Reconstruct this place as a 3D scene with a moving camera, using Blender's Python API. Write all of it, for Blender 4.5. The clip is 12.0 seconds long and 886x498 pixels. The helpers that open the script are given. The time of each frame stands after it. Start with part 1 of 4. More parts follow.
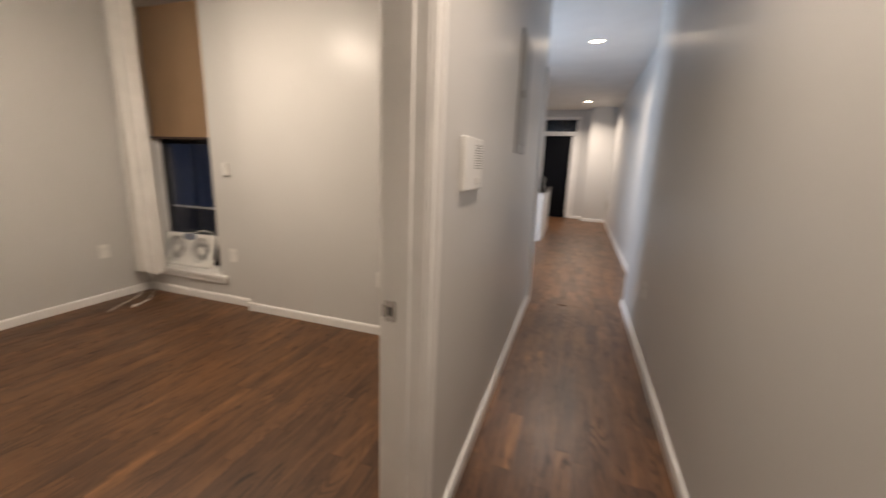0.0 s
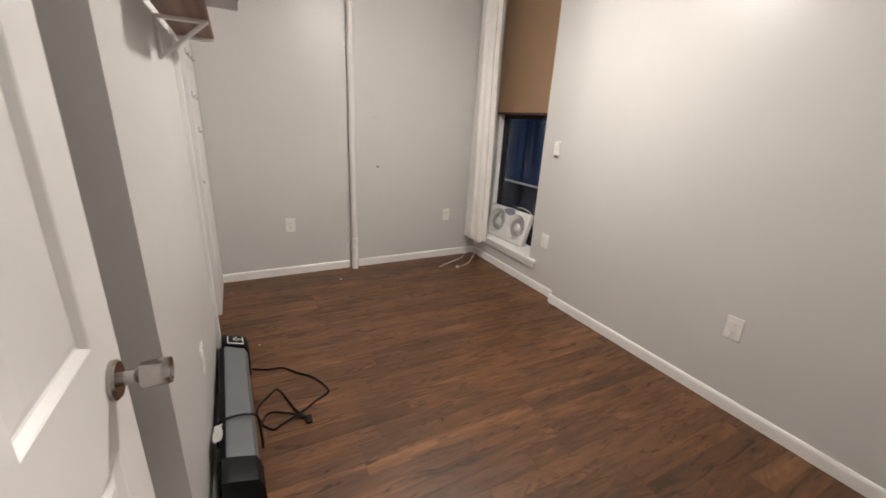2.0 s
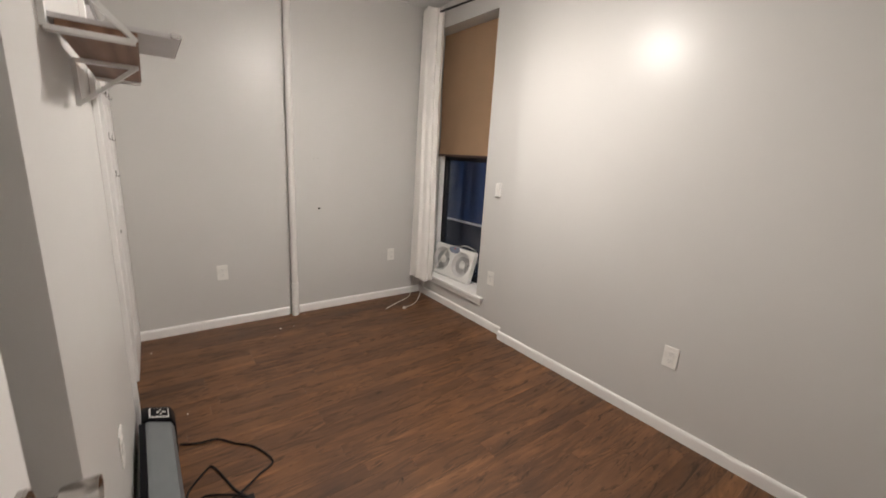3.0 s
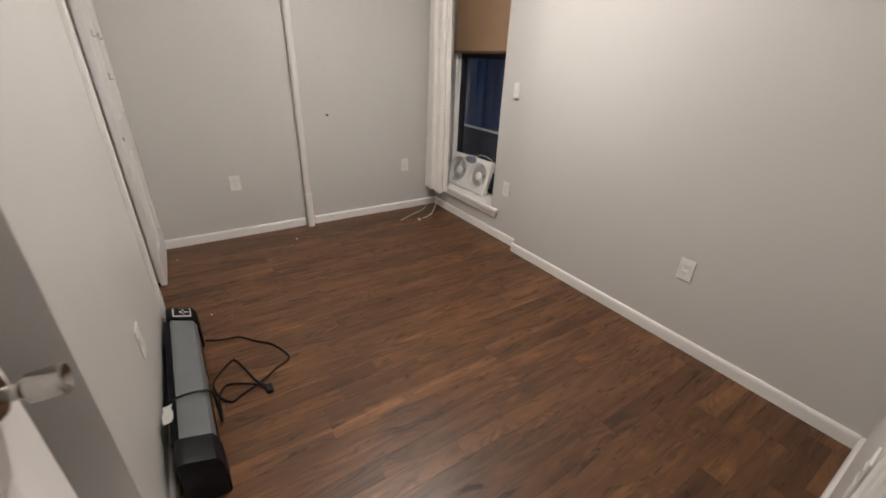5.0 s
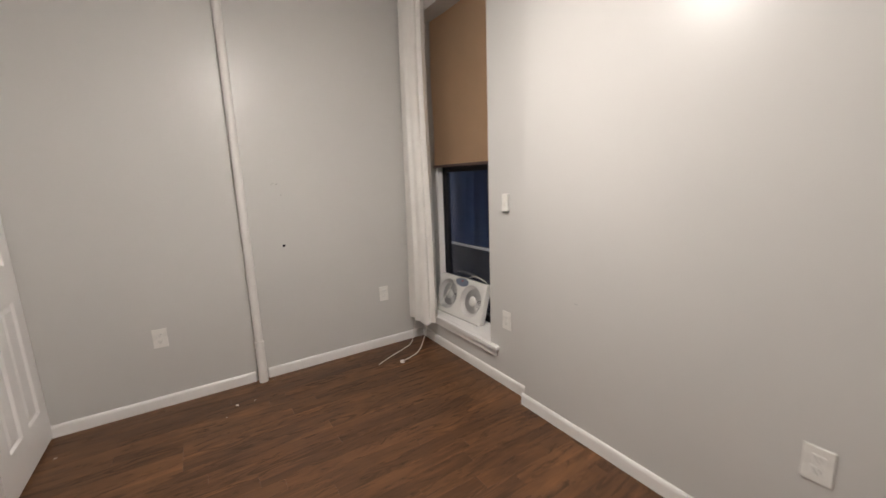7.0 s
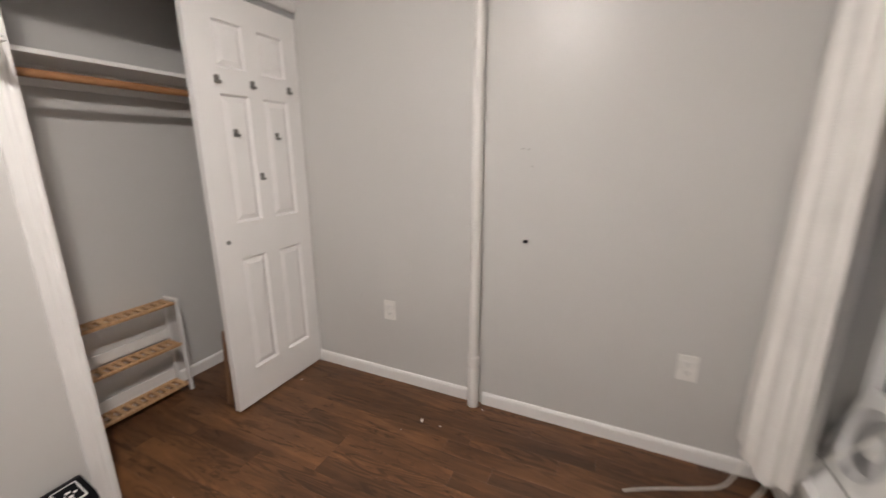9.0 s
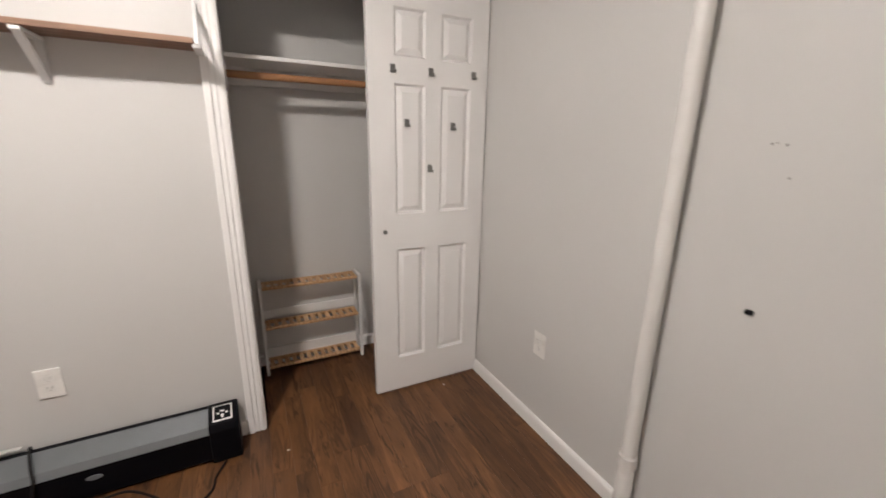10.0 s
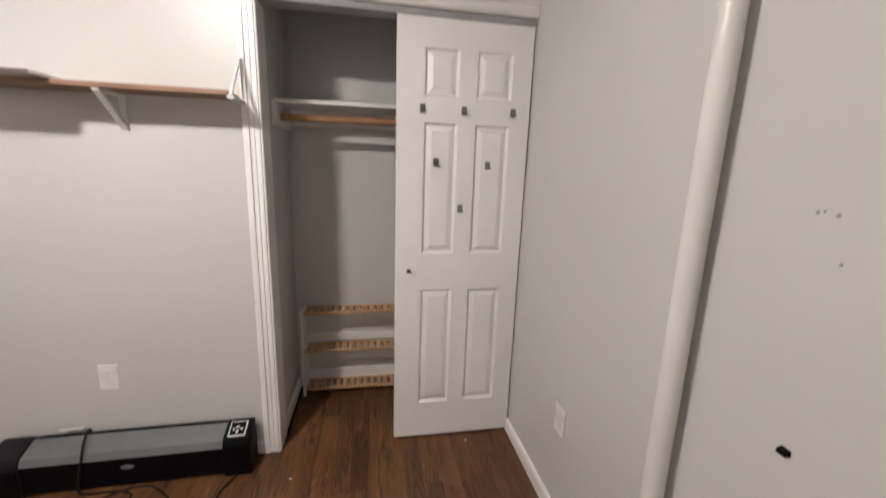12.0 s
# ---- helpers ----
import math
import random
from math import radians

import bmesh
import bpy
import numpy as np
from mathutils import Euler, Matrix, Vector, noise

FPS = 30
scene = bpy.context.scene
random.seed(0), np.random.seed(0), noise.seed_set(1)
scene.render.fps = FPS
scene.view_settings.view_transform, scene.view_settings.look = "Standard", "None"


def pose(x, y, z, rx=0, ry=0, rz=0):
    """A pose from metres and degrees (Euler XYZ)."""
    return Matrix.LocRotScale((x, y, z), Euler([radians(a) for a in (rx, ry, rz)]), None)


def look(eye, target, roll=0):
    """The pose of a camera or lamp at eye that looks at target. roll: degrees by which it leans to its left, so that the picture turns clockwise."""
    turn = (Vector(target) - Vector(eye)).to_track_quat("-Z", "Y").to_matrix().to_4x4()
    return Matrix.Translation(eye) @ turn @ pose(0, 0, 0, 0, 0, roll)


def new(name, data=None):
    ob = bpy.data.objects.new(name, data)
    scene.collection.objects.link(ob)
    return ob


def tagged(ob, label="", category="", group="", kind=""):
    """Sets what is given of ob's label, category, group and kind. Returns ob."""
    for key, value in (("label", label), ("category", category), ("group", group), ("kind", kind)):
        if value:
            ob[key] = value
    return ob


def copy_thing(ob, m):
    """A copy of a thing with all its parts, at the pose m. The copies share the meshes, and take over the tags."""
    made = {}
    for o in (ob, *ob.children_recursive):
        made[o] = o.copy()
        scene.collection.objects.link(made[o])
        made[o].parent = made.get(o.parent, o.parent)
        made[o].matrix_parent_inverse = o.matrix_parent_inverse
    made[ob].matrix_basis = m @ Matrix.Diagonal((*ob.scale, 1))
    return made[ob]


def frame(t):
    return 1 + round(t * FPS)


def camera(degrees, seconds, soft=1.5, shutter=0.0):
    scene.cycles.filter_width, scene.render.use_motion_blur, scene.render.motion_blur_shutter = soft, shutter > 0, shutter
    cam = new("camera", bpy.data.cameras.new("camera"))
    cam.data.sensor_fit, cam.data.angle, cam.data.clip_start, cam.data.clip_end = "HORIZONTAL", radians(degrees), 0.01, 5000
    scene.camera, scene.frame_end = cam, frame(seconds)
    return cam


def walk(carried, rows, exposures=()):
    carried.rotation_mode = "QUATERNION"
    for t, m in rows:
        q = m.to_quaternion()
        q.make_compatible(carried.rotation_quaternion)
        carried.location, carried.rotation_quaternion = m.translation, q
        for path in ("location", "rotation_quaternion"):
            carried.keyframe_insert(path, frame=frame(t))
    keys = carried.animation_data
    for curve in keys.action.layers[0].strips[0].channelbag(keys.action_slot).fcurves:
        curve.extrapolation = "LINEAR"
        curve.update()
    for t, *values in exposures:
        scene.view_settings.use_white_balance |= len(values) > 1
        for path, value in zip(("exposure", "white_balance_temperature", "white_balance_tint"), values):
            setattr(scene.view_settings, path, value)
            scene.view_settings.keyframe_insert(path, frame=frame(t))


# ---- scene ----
cam = camera(97.6, 12.0, shutter=0.5)
PATH = [
    (0, (0.016, 0.022, 1.298), (-0.605, 1.873, 0.866), 2.1),
    (0.2, (-0.033, 0.106, 1.311), (-0.922, 1.842, 0.865), 1.9),
    (0.5, (-0.123, 0.239, 1.334), (-1.393, 1.719, 0.893), 1.3),
    (0.6, (-0.155, 0.272, 1.322), (-1.516, 1.671, 0.884), 1.6),
    (0.8, (-0.212, 0.354, 1.326), (-1.725, 1.576, 0.857), 1.9),
    (1, (-0.24, 0.431, 1.337), (-1.894, 1.433, 0.825), 1.5),
    (1.1, (-0.266, 0.454, 1.324), (-1.966, 1.372, 0.805), 1.8),
    (1.5, (-0.356, 0.428, 1.335), (-2.109, 1.209, 0.772), 2.2),
    (2, (-0.448, 0.375, 1.354), (-2.122, 1.267, 0.719), 3.0),
    (2.5, (-0.49, 0.357, 1.348), (-2.072, 1.395, 0.7), 3.8),
    (2.7, (-0.513, 0.329, 1.369), (-2.084, 1.44, 0.821), 4.0),
    (4.3, (-0.53, 0.359, 1.477), (-2.068, 1.59, 1.137), 1.8),
    (4.5, (-0.527, 0.364, 1.424), (-2.058, 1.547, 0.916), 2.6),
    (4.8, (-0.517, 0.411, 1.367), (-2.044, 1.473, 0.632), 3.1),
    (5, (-0.509, 0.455, 1.361), (-2.004, 1.455, 0.487), 2.4),
    (5.2, (-0.521, 0.517, 1.333), (-2.0, 1.529, 0.446), 1.6),
    (5.5, (-0.594, 0.531, 1.32), (-2.048, 1.694, 0.591), 0.7),
    (5.8, (-0.731, 0.549, 1.349), (-2.126, 1.887, 0.835), -0.6),
    (6, (-0.783, 0.56, 1.354), (-2.151, 1.952, 0.918), -2.2),
    (6.5, (-0.903, 0.656, 1.337), (-2.382, 1.964, 1.019), -4.4),
    (6.7, (-0.935, 0.773, 1.339), (-2.486, 1.996, 1.023), -3.8),
    (8.3, (-1.601, 1.799, 1.31), (-3.541, 1.757, 0.825), -0.1),
    (8.5, (-1.705, 1.849, 1.286), (-3.632, 1.561, 0.832), -0.6),
    (9, (-2.063, 1.872, 1.33), (-3.823, 1.055, 0.845), -0.1),
    (9.5, (-2.438, 1.957, 1.309), (-3.763, 0.566, 0.752), 1.3),
    (10, (-2.704, 1.951, 1.331), (-3.568, 0.226, 0.806), 1.0),
    (10.5, (-2.893, 1.954, 1.35), (-3.411, 0.072, 0.914), 1.0),
    (11, (-3.058, 1.99, 1.398), (-3.428, 0.04, 1.147), 1.4),
    (11.5, (-3.14, 1.99, 1.432), (-3.452, 0.026, 1.22), 1.5),
    (12, (-3.117, 1.96, 1.394), (-3.467, 0.033, 0.986), 1.9),
]
walk(cam, [(t, look(eye, target, roll)) for t, eye, target, roll in PATH],
     exposures=[(0.0, -0.26, 7700, 13), (0.5, -0.1, 8000, 15), (1.0, 0.0, 6700, 11), (1.6, 0.03, 6500, 10), (2.7, 0.03, 6500, 10), (4.3, -0.38, 6500, 10), (5.0, -0.14, 6500, 10),
                (5.5, 0.0, 6500, 10), (6.2, -0.1, 6500, 10), (7.4, -0.1, 6460, 11), (8.4, -0.05, 6420, 12), (9.5, 0.06, 6420, 12), (10.5, 0.1, 6420, 12), (11.0, 0.03, 6420, 12), (12.0, -0.02, 6420, 12)])


# ---- world and lights ----
world = bpy.data.worlds.new("night_world")
scene.world = world
world.use_nodes = True
world.node_tree.nodes["Background"].inputs["Color"].default_value = (0.05, 0.09, 0.22, 1)
world.node_tree.nodes["Background"].inputs["Strength"].default_value = 0.12

LAMP = (-2.15, 1.38, 2.33)
LAMP_STRENGTH = 605.0
HALL_LIGHTS = [(0.1, 0.9), (0.06, 5.15), (0.05, 9.5)]
HALL_WATTS = (20.0, 33.0, 42.0)
CEIL = 2.72


# ---- materials ----
def mat(name, color=(0.8, 0.8, 0.8), rough=0.5, metal=0.0, bump=0.0, bump_scale=200.0, vary=0.06, vary_scale=3.0, rough_vary=0.02, spec=0.5, emit=None, strength=0.0, coat=0.0, weave=None):
    """A painted, metal or plastic surface: colour and gloss vary at a broad and a fine scale, with a fine relief."""
    m = bpy.data.materials.new(name)
    m.use_nodes = True
    n, l = m.node_tree.nodes, m.node_tree.links
    p = n["Principled BSDF"]
    p.inputs["Metallic"].default_value = metal
    p.inputs["Coat Weight"].default_value = coat
    p.inputs["Specular IOR Level"].default_value = spec
    tc = n.new("ShaderNodeTexCoord")
    broad = n.new("ShaderNodeTexNoise")
    broad.inputs["Scale"].default_value = vary_scale
    broad.inputs["Detail"].default_value = 6
    l.new(tc.outputs["Object"], broad.inputs["Vector"])
    ramp = n.new("ShaderNodeMapRange")
    ramp.inputs["From Min"].default_value, ramp.inputs["From Max"].default_value = 0.3, 0.7
    ramp.inputs["To Min"].default_value, ramp.inputs["To Max"].default_value = 1 - vary, 1 + vary
    l.new(broad.outputs["Fac"], ramp.inputs["Value"])
    mul = n.new("ShaderNodeVectorMath")
    mul.operation = "SCALE"
    mul.inputs[0].default_value = color
    l.new(ramp.outputs["Result"], mul.inputs["Scale"])
    l.new(mul.outputs["Vector"], p.inputs["Base Color"])
    rr = n.new("ShaderNodeMapRange")
    rr.inputs["From Min"].default_value, rr.inputs["From Max"].default_value = 0.3, 0.7
    rr.inputs["To Min"].default_value, rr.inputs["To Max"].default_value = max(0.02, rough - rough_vary), min(1, rough + rough_vary)
    fine = n.new("ShaderNodeTexNoise")
    fine.inputs["Scale"].default_value = vary_scale * 5
    fine.inputs["Detail"].default_value = 4
    l.new(tc.outputs["Object"], fine.inputs["Vector"])
    l.new(fine.outputs["Fac"], rr.inputs["Value"])
    l.new(rr.outputs["Result"], p.inputs["Roughness"])
    if bump:
        b = n.new("ShaderNodeTexNoise")
        b.inputs["Scale"].default_value = bump_scale
        b.inputs["Detail"].default_value = 3
        if weave:
            sq = n.new("ShaderNodeVectorMath")
            sq.operation = "MULTIPLY"
            sq.inputs[1].default_value = weave
            l.new(tc.outputs["Object"], sq.inputs[0])
            l.new(sq.outputs["Vector"], b.inputs["Vector"])
        else:
            l.new(tc.outputs["Object"], b.inputs["Vector"])
        bn = n.new("ShaderNodeBump")
        bn.inputs["Strength"].default_value = bump
        bn.inputs["Distance"].default_value = 0.002
        l.new(b.outputs["Fac"], bn.inputs["Height"])
        l.new(bn.outputs["Normal"], p.inputs["Normal"])
    if emit:
        p.inputs["Emission Color"].default_value = (*emit, 1)
        p.inputs["Emission Strength"].default_value = strength
    return m


def wood_mat(name, dark, mid, light, rough=0.4, grain=1.0, along="Y", island=False, coat=0.0, contrast=1.0):
    """Wood with long streaks, open rings and a tone of its own for each piece."""
    m = bpy.data.materials.new(name)
    m.use_nodes = True
    n, l = m.node_tree.nodes, m.node_tree.links
    p = n["Principled BSDF"]
    p.inputs["Coat Weight"].default_value = coat
    p.inputs["Coat Roughness"].default_value = 0.25
    tc = n.new("ShaderNodeTexCoord")
    if island:
        rnd = n.new("ShaderNodeNewGeometry").outputs["Random Per Island"]
    else:
        rnd = n.new("ShaderNodeObjectInfo").outputs["Random"]
    shift = n.new("ShaderNodeVectorMath")
    shift.operation = "SCALE"
    shift.inputs[0].default_value = (37.0, 61.0, 23.0)
    l.new(rnd, shift.inputs["Scale"])
    add = n.new("ShaderNodeVectorMath")
    l.new(tc.outputs["Object"], add.inputs[0])
    l.new(shift.outputs["Vector"], add.inputs[1])
    stretch = n.new("ShaderNodeVectorMath")
    stretch.operation = "MULTIPLY"
    stretch.inputs[1].default_value = {"Y": (1, 0.07, 1), "X": (0.07, 1, 1), "Z": (1, 1, 0.07)}[along]
    l.new(add.outputs["Vector"], stretch.inputs[0])
    streak = n.new("ShaderNodeTexNoise")
    streak.inputs["Scale"].default_value = 38 * grain
    streak.inputs["Detail"].default_value = 8
    streak.inputs["Roughness"].default_value = 0.65
    streak.inputs["Distortion"].default_value = 0.6
    l.new(stretch.outputs["Vector"], streak.inputs["Vector"])
    wave = n.new("ShaderNodeTexWave")
    wave.bands_direction = {"Y": "X", "X": "Y", "Z": "X"}[along]
    wave.inputs["Scale"].default_value = 9 * grain
    wave.inputs["Distortion"].default_value = 9
    wave.inputs["Detail"].default_value = 3
    wave.inputs["Detail Scale"].default_value = 1.2
    l.new(stretch.outputs["Vector"], wave.inputs["Vector"])
    mix = n.new("ShaderNodeMix")
    mix.data_type = "FLOAT"
    mix.inputs["Factor"].default_value = 0.38
    l.new(streak.outputs["Fac"], mix.inputs["A"])
    l.new(wave.outputs["Fac"], mix.inputs["B"])
    cr = n.new("ShaderNodeValToRGB")
    e = cr.color_ramp.elements
    e[0].position, e[0].color = 0.22, (*dark, 1)
    e[1].position, e[1].color = 0.78, (*light, 1)
    mid_e = e.new(0.46)
    mid_e.color = (*mid, 1)
    l.new(mix.outputs["Result"], cr.inputs["Fac"])
    tone = n.new("ShaderNodeMapRange")
    tone.inputs["To Min"].default_value, tone.inputs["To Max"].default_value = 1 - 0.32 * contrast, 1 + 0.3 * contrast
    l.new(rnd, tone.inputs["Value"])
    mul = n.new("ShaderNodeVectorMath")
    mul.operation = "SCALE"
    l.new(cr.outputs["Color"], mul.inputs[0])
    l.new(tone.outputs["Result"], mul.inputs["Scale"])
    l.new(mul.outputs["Vector"], p.inputs["Base Color"])
    rr = n.new("ShaderNodeMapRange")
    rr.inputs["To Min"].default_value, rr.inputs["To Max"].default_value = rough + 0.12, rough - 0.1
    l.new(streak.outputs["Fac"], rr.inputs["Value"])
    l.new(rr.outputs["Result"], p.inputs["Roughness"])
    bn = n.new("ShaderNodeBump")
    bn.inputs["Strength"].default_value = 0.25
    bn.inputs["Distance"].default_value = 0.0015
    l.new(mix.outputs["Result"], bn.inputs["Height"])
    l.new(bn.outputs["Normal"], p.inputs["Normal"])
    return m


def plank_mat(name, island, rough):
    """Brown oak floor: a tone for each plank, broad stain, ring figures in places, short dark pores and streaks."""
    m = bpy.data.materials.new(name)
    m.use_nodes = True
    n, l = m.node_tree.nodes, m.node_tree.links
    p = n["Principled BSDF"]
    p.inputs["Specular IOR Level"].default_value = 0.5
    tc = n.new("ShaderNodeTexCoord")
    rnd = n.new("ShaderNodeNewGeometry").outputs["Random Per Island"] if island else n.new("ShaderNodeObjectInfo").outputs["Random"]

    def math_node(op, a, b, clamp=False):
        k = n.new("ShaderNodeMath")
        k.operation, k.use_clamp = op, clamp
        for i, v in enumerate((a, b)):
            if isinstance(v, (int, float)):
                k.inputs[i].default_value = v
            else:
                l.new(v, k.inputs[i])
        return k.outputs[0]

    shift = n.new("ShaderNodeVectorMath")
    shift.operation = "SCALE"
    shift.inputs[0].default_value = (41.0, 67.0, 29.0)
    l.new(rnd, shift.inputs["Scale"])
    add = n.new("ShaderNodeVectorMath")
    l.new(tc.outputs["Object"], add.inputs[0])
    l.new(shift.outputs["Vector"], add.inputs[1])

    def noise_at(sx, sy, detail=4.0, rough_n=0.6, dist=0.0):
        v = n.new("ShaderNodeVectorMath")
        v.operation = "MULTIPLY"
        v.inputs[1].default_value = (sx, sy, sx)
        l.new(add.outputs["Vector"], v.inputs[0])
        t = n.new("ShaderNodeTexNoise")
        t.inputs["Scale"].default_value = 1.0
        t.inputs["Detail"].default_value = detail
        t.inputs["Roughness"].default_value = rough_n
        t.inputs["Distortion"].default_value = dist
        l.new(v.outputs["Vector"], t.inputs["Vector"])
        return t.outputs["Fac"]

    field = noise_at(9.0, 1.3, 1.5, 0.4, 0.3)
    rings = math_node("SINE", math_node("MULTIPLY", field, 110.0), 0.0)
    rings = math_node("MULTIPLY", math_node("ADD", rings, 0.25, True), 0.95)
    where = math_node("MULTIPLY", math_node("SUBTRACT", noise_at(4.0, 1.3, 2.0), 0.47), 6.0, True)
    rings = math_node("MULTIPLY", rings, where, True)
    pores = math_node("MULTIPLY", math_node("SUBTRACT", noise_at(150.0, 7.0, 3.0, 0.6), 0.57), 5.0, True)
    dashes = math_node("MULTIPLY", math_node("SUBTRACT", noise_at(29.0, 4.2, 5.0, 0.68, 1.2), 0.540), 8.0, True)
    knots = math_node("MULTIPLY", math_node("SUBTRACT", noise_at(15.0, 4.0, 4.0, 0.66, 1.6), 0.635), 11.0, True)
    pale = math_node("MULTIPLY", math_node("SUBTRACT", noise_at(19.0, 2.2, 4.0, 0.62, 0.6), 0.55), 5.0, True)
    broad = noise_at(13.0, 1.7, 5.0, 0.62, 0.5)
    dark = math_node("MAXIMUM", math_node("MULTIPLY", rings, 0.6), math_node("MULTIPLY", pores, 0.22))
    dark = math_node("MAXIMUM", dark, math_node("MULTIPLY", dashes, 0.82))
    dark = math_node("MAXIMUM", dark, math_node("MULTIPLY", knots, 0.9))
    smudge = math_node("MULTIPLY", math_node("SUBTRACT", noise_at(16.0, 2.2, 3.0, 0.55, 0.8), 0.56), 6.0, True)
    dark = math_node("MAXIMUM", dark, math_node("MULTIPLY", smudge, 0.5))
    # a slow stain across the boards, from old finish, over the grain of each board
    stain = n.new("ShaderNodeTexNoise")
    stain.inputs["Scale"].default_value = 2.6
    stain.inputs["Detail"].default_value = 5
    stain.inputs["Roughness"].default_value = 0.6
    l.new(n.new("ShaderNodeNewGeometry").outputs["Position"], stain.inputs["Vector"])
    cr = n.new("ShaderNodeValToRGB")
    e = cr.color_ramp.elements
    e[0].position, e[0].color = 0.28, (0.042, 0.0152, 0.0056, 1)
    e[1].position, e[1].color = 0.74, (0.216, 0.098, 0.0385, 1)
    l.new(math_node("ADD", math_node("MULTIPLY", broad, 0.6), math_node("MULTIPLY", stain.outputs["Fac"], 0.4)), cr.inputs["Fac"])
    tone = n.new("ShaderNodeValToRGB")
    te = tone.color_ramp.elements
    te[0].position, te[0].color = 0.0, (0.66, 0.64, 0.64, 1)
    te[1].position, te[1].color = 1.0, (1.34, 1.38, 1.38, 1)
    for where_at, value in ((0.14, 0.82), (0.3, 0.94), (0.7, 1.04), (0.88, 1.14)):
        te.new(where_at).color = (value, value, value, 1)
    l.new(rnd, tone.inputs["Fac"])
    mul = n.new("ShaderNodeVectorMath")
    mul.operation = "MULTIPLY"
    l.new(cr.outputs["Color"], mul.inputs[0])
    l.new(tone.outputs["Color"], mul.inputs[1])
    mix = n.new("ShaderNodeMix")
    mix.data_type = "RGBA"
    l.new(dark, mix.inputs["Factor"])
    lift = n.new("ShaderNodeVectorMath")
    lift.operation = "SCALE"
    l.new(mul.outputs["Vector"], lift.inputs[0])
    l.new(math_node("ADD", math_node("MULTIPLY", pale, 0.8), 1.0), lift.inputs["Scale"])
    l.new(lift.outputs["Vector"], mix.inputs["A"])
    mix.inputs["B"].default_value = (0.022, 0.010, 0.006, 1)
    l.new(mix.outputs["Result"], p.inputs["Base Color"])
    rr = n.new("ShaderNodeMapRange")
    rr.inputs["To Min"].default_value, rr.inputs["To Max"].default_value = rough, rough + 0.22
    l.new(math_node("ADD", dark, math_node("MULTIPLY", broad, 0.3)), rr.inputs["Value"])
    l.new(rr.outputs["Result"], p.inputs["Roughness"])
    bn = n.new("ShaderNodeBump")
    bn.inputs["Strength"].default_value = 0.22
    bn.inputs["Distance"].default_value = 0.001
    bn.invert = True
    l.new(dark, bn.inputs["Height"])
    l.new(bn.outputs["Normal"], p.inputs["Normal"])
    return m


def glass_mat(name):
    m = bpy.data.materials.new(name)
    m.use_nodes = True
    p = m.node_tree.nodes["Principled BSDF"]
    p.inputs["Base Color"].default_value = (0.93, 0.96, 1.0, 1)
    p.inputs["Roughness"].default_value = 0.02
    p.inputs["Transmission Weight"].default_value = 1.0
    p.inputs["IOR"].default_value = 1.45
    return m


def night_mat(name):
    """Blue dusk outside the window, with soft upright folds of light and dark."""
    m = bpy.data.materials.new(name)
    m.use_nodes = True
    n, l = m.node_tree.nodes, m.node_tree.links
    p = n["Principled BSDF"]
    p.inputs["Base Color"].default_value = (0.01, 0.012, 0.02, 1)
    p.inputs["Roughness"].default_value = 0.9
    tc = n.new("ShaderNodeTexCoord")
    st = n.new("ShaderNodeVectorMath")
    st.operation = "MULTIPLY"
    st.inputs[1].default_value = (1, 1, 0.05)
    l.new(tc.outputs["Object"], st.inputs[0])
    nz = n.new("ShaderNodeTexNoise")
    nz.inputs["Scale"].default_value = 7
    nz.inputs["Detail"].default_value = 2
    l.new(st.outputs["Vector"], nz.inputs["Vector"])
    cr = n.new("ShaderNodeValToRGB")
    e = cr.color_ramp.elements
    e[0].position, e[0].color = 0.35, (0.006, 0.010, 0.022, 1)
    e[1].position, e[1].color = 0.68, (0.022, 0.040, 0.092, 1)
    l.new(nz.outputs["Fac"], cr.inputs["Fac"])
    l.new(cr.outputs["Color"], p.inputs["Emission Color"])
    p.inputs["Emission Strength"].default_value = 0.7
    return m


M_WALL = mat("wall_paint", (0.592, 0.582, 0.562), 0.335, spec=0.33, bump=0.10, bump_scale=260, vary=0.02, vary_scale=1.5, rough_vary=0.012)
M_CEIL = mat("ceiling_paint", (0.76, 0.75, 0.73), 0.7, bump=0.1, bump_scale=180, vary=0.03)
M_TRIM = mat("trim_paint", (0.83, 0.82, 0.80), 0.32, bump=0.06, bump_scale=120, vary=0.03, vary_scale=6)
M_DOOR = mat("door_paint", (0.83, 0.82, 0.805), 0.34, bump=0.05, bump_scale=90, vary=0.02, vary_scale=4)
M_PIPE = mat("pipe_paint", (0.74, 0.72, 0.69), 0.3, vary=0.03, vary_scale=8)
M_PLASTIC = mat("white_plastic", (0.78, 0.77, 0.74), 0.3, vary=0.02)
M_IVORY = mat("plate_plastic", (0.80, 0.785, 0.75), 0.28, vary=0.02)
M_SLOT = mat("socket_dark", (0.03, 0.028, 0.025), 0.5)
M_GREYSLOT = mat("socket_slot", (0.30, 0.29, 0.27), 0.5)
M_NICKEL = mat("brushed_nickel", (0.40, 0.38, 0.36), 0.20, metal=1.0, vary=0.03, vary_scale=6, rough_vary=0.03)
M_STEEL = mat("hook_steel", (0.24, 0.235, 0.225), 0.34, metal=1.0, vary=0.08, vary_scale=30)
M_DARKMETAL = mat("dark_metal", (0.05, 0.048, 0.046), 0.4, metal=0.6, vary=0.1)
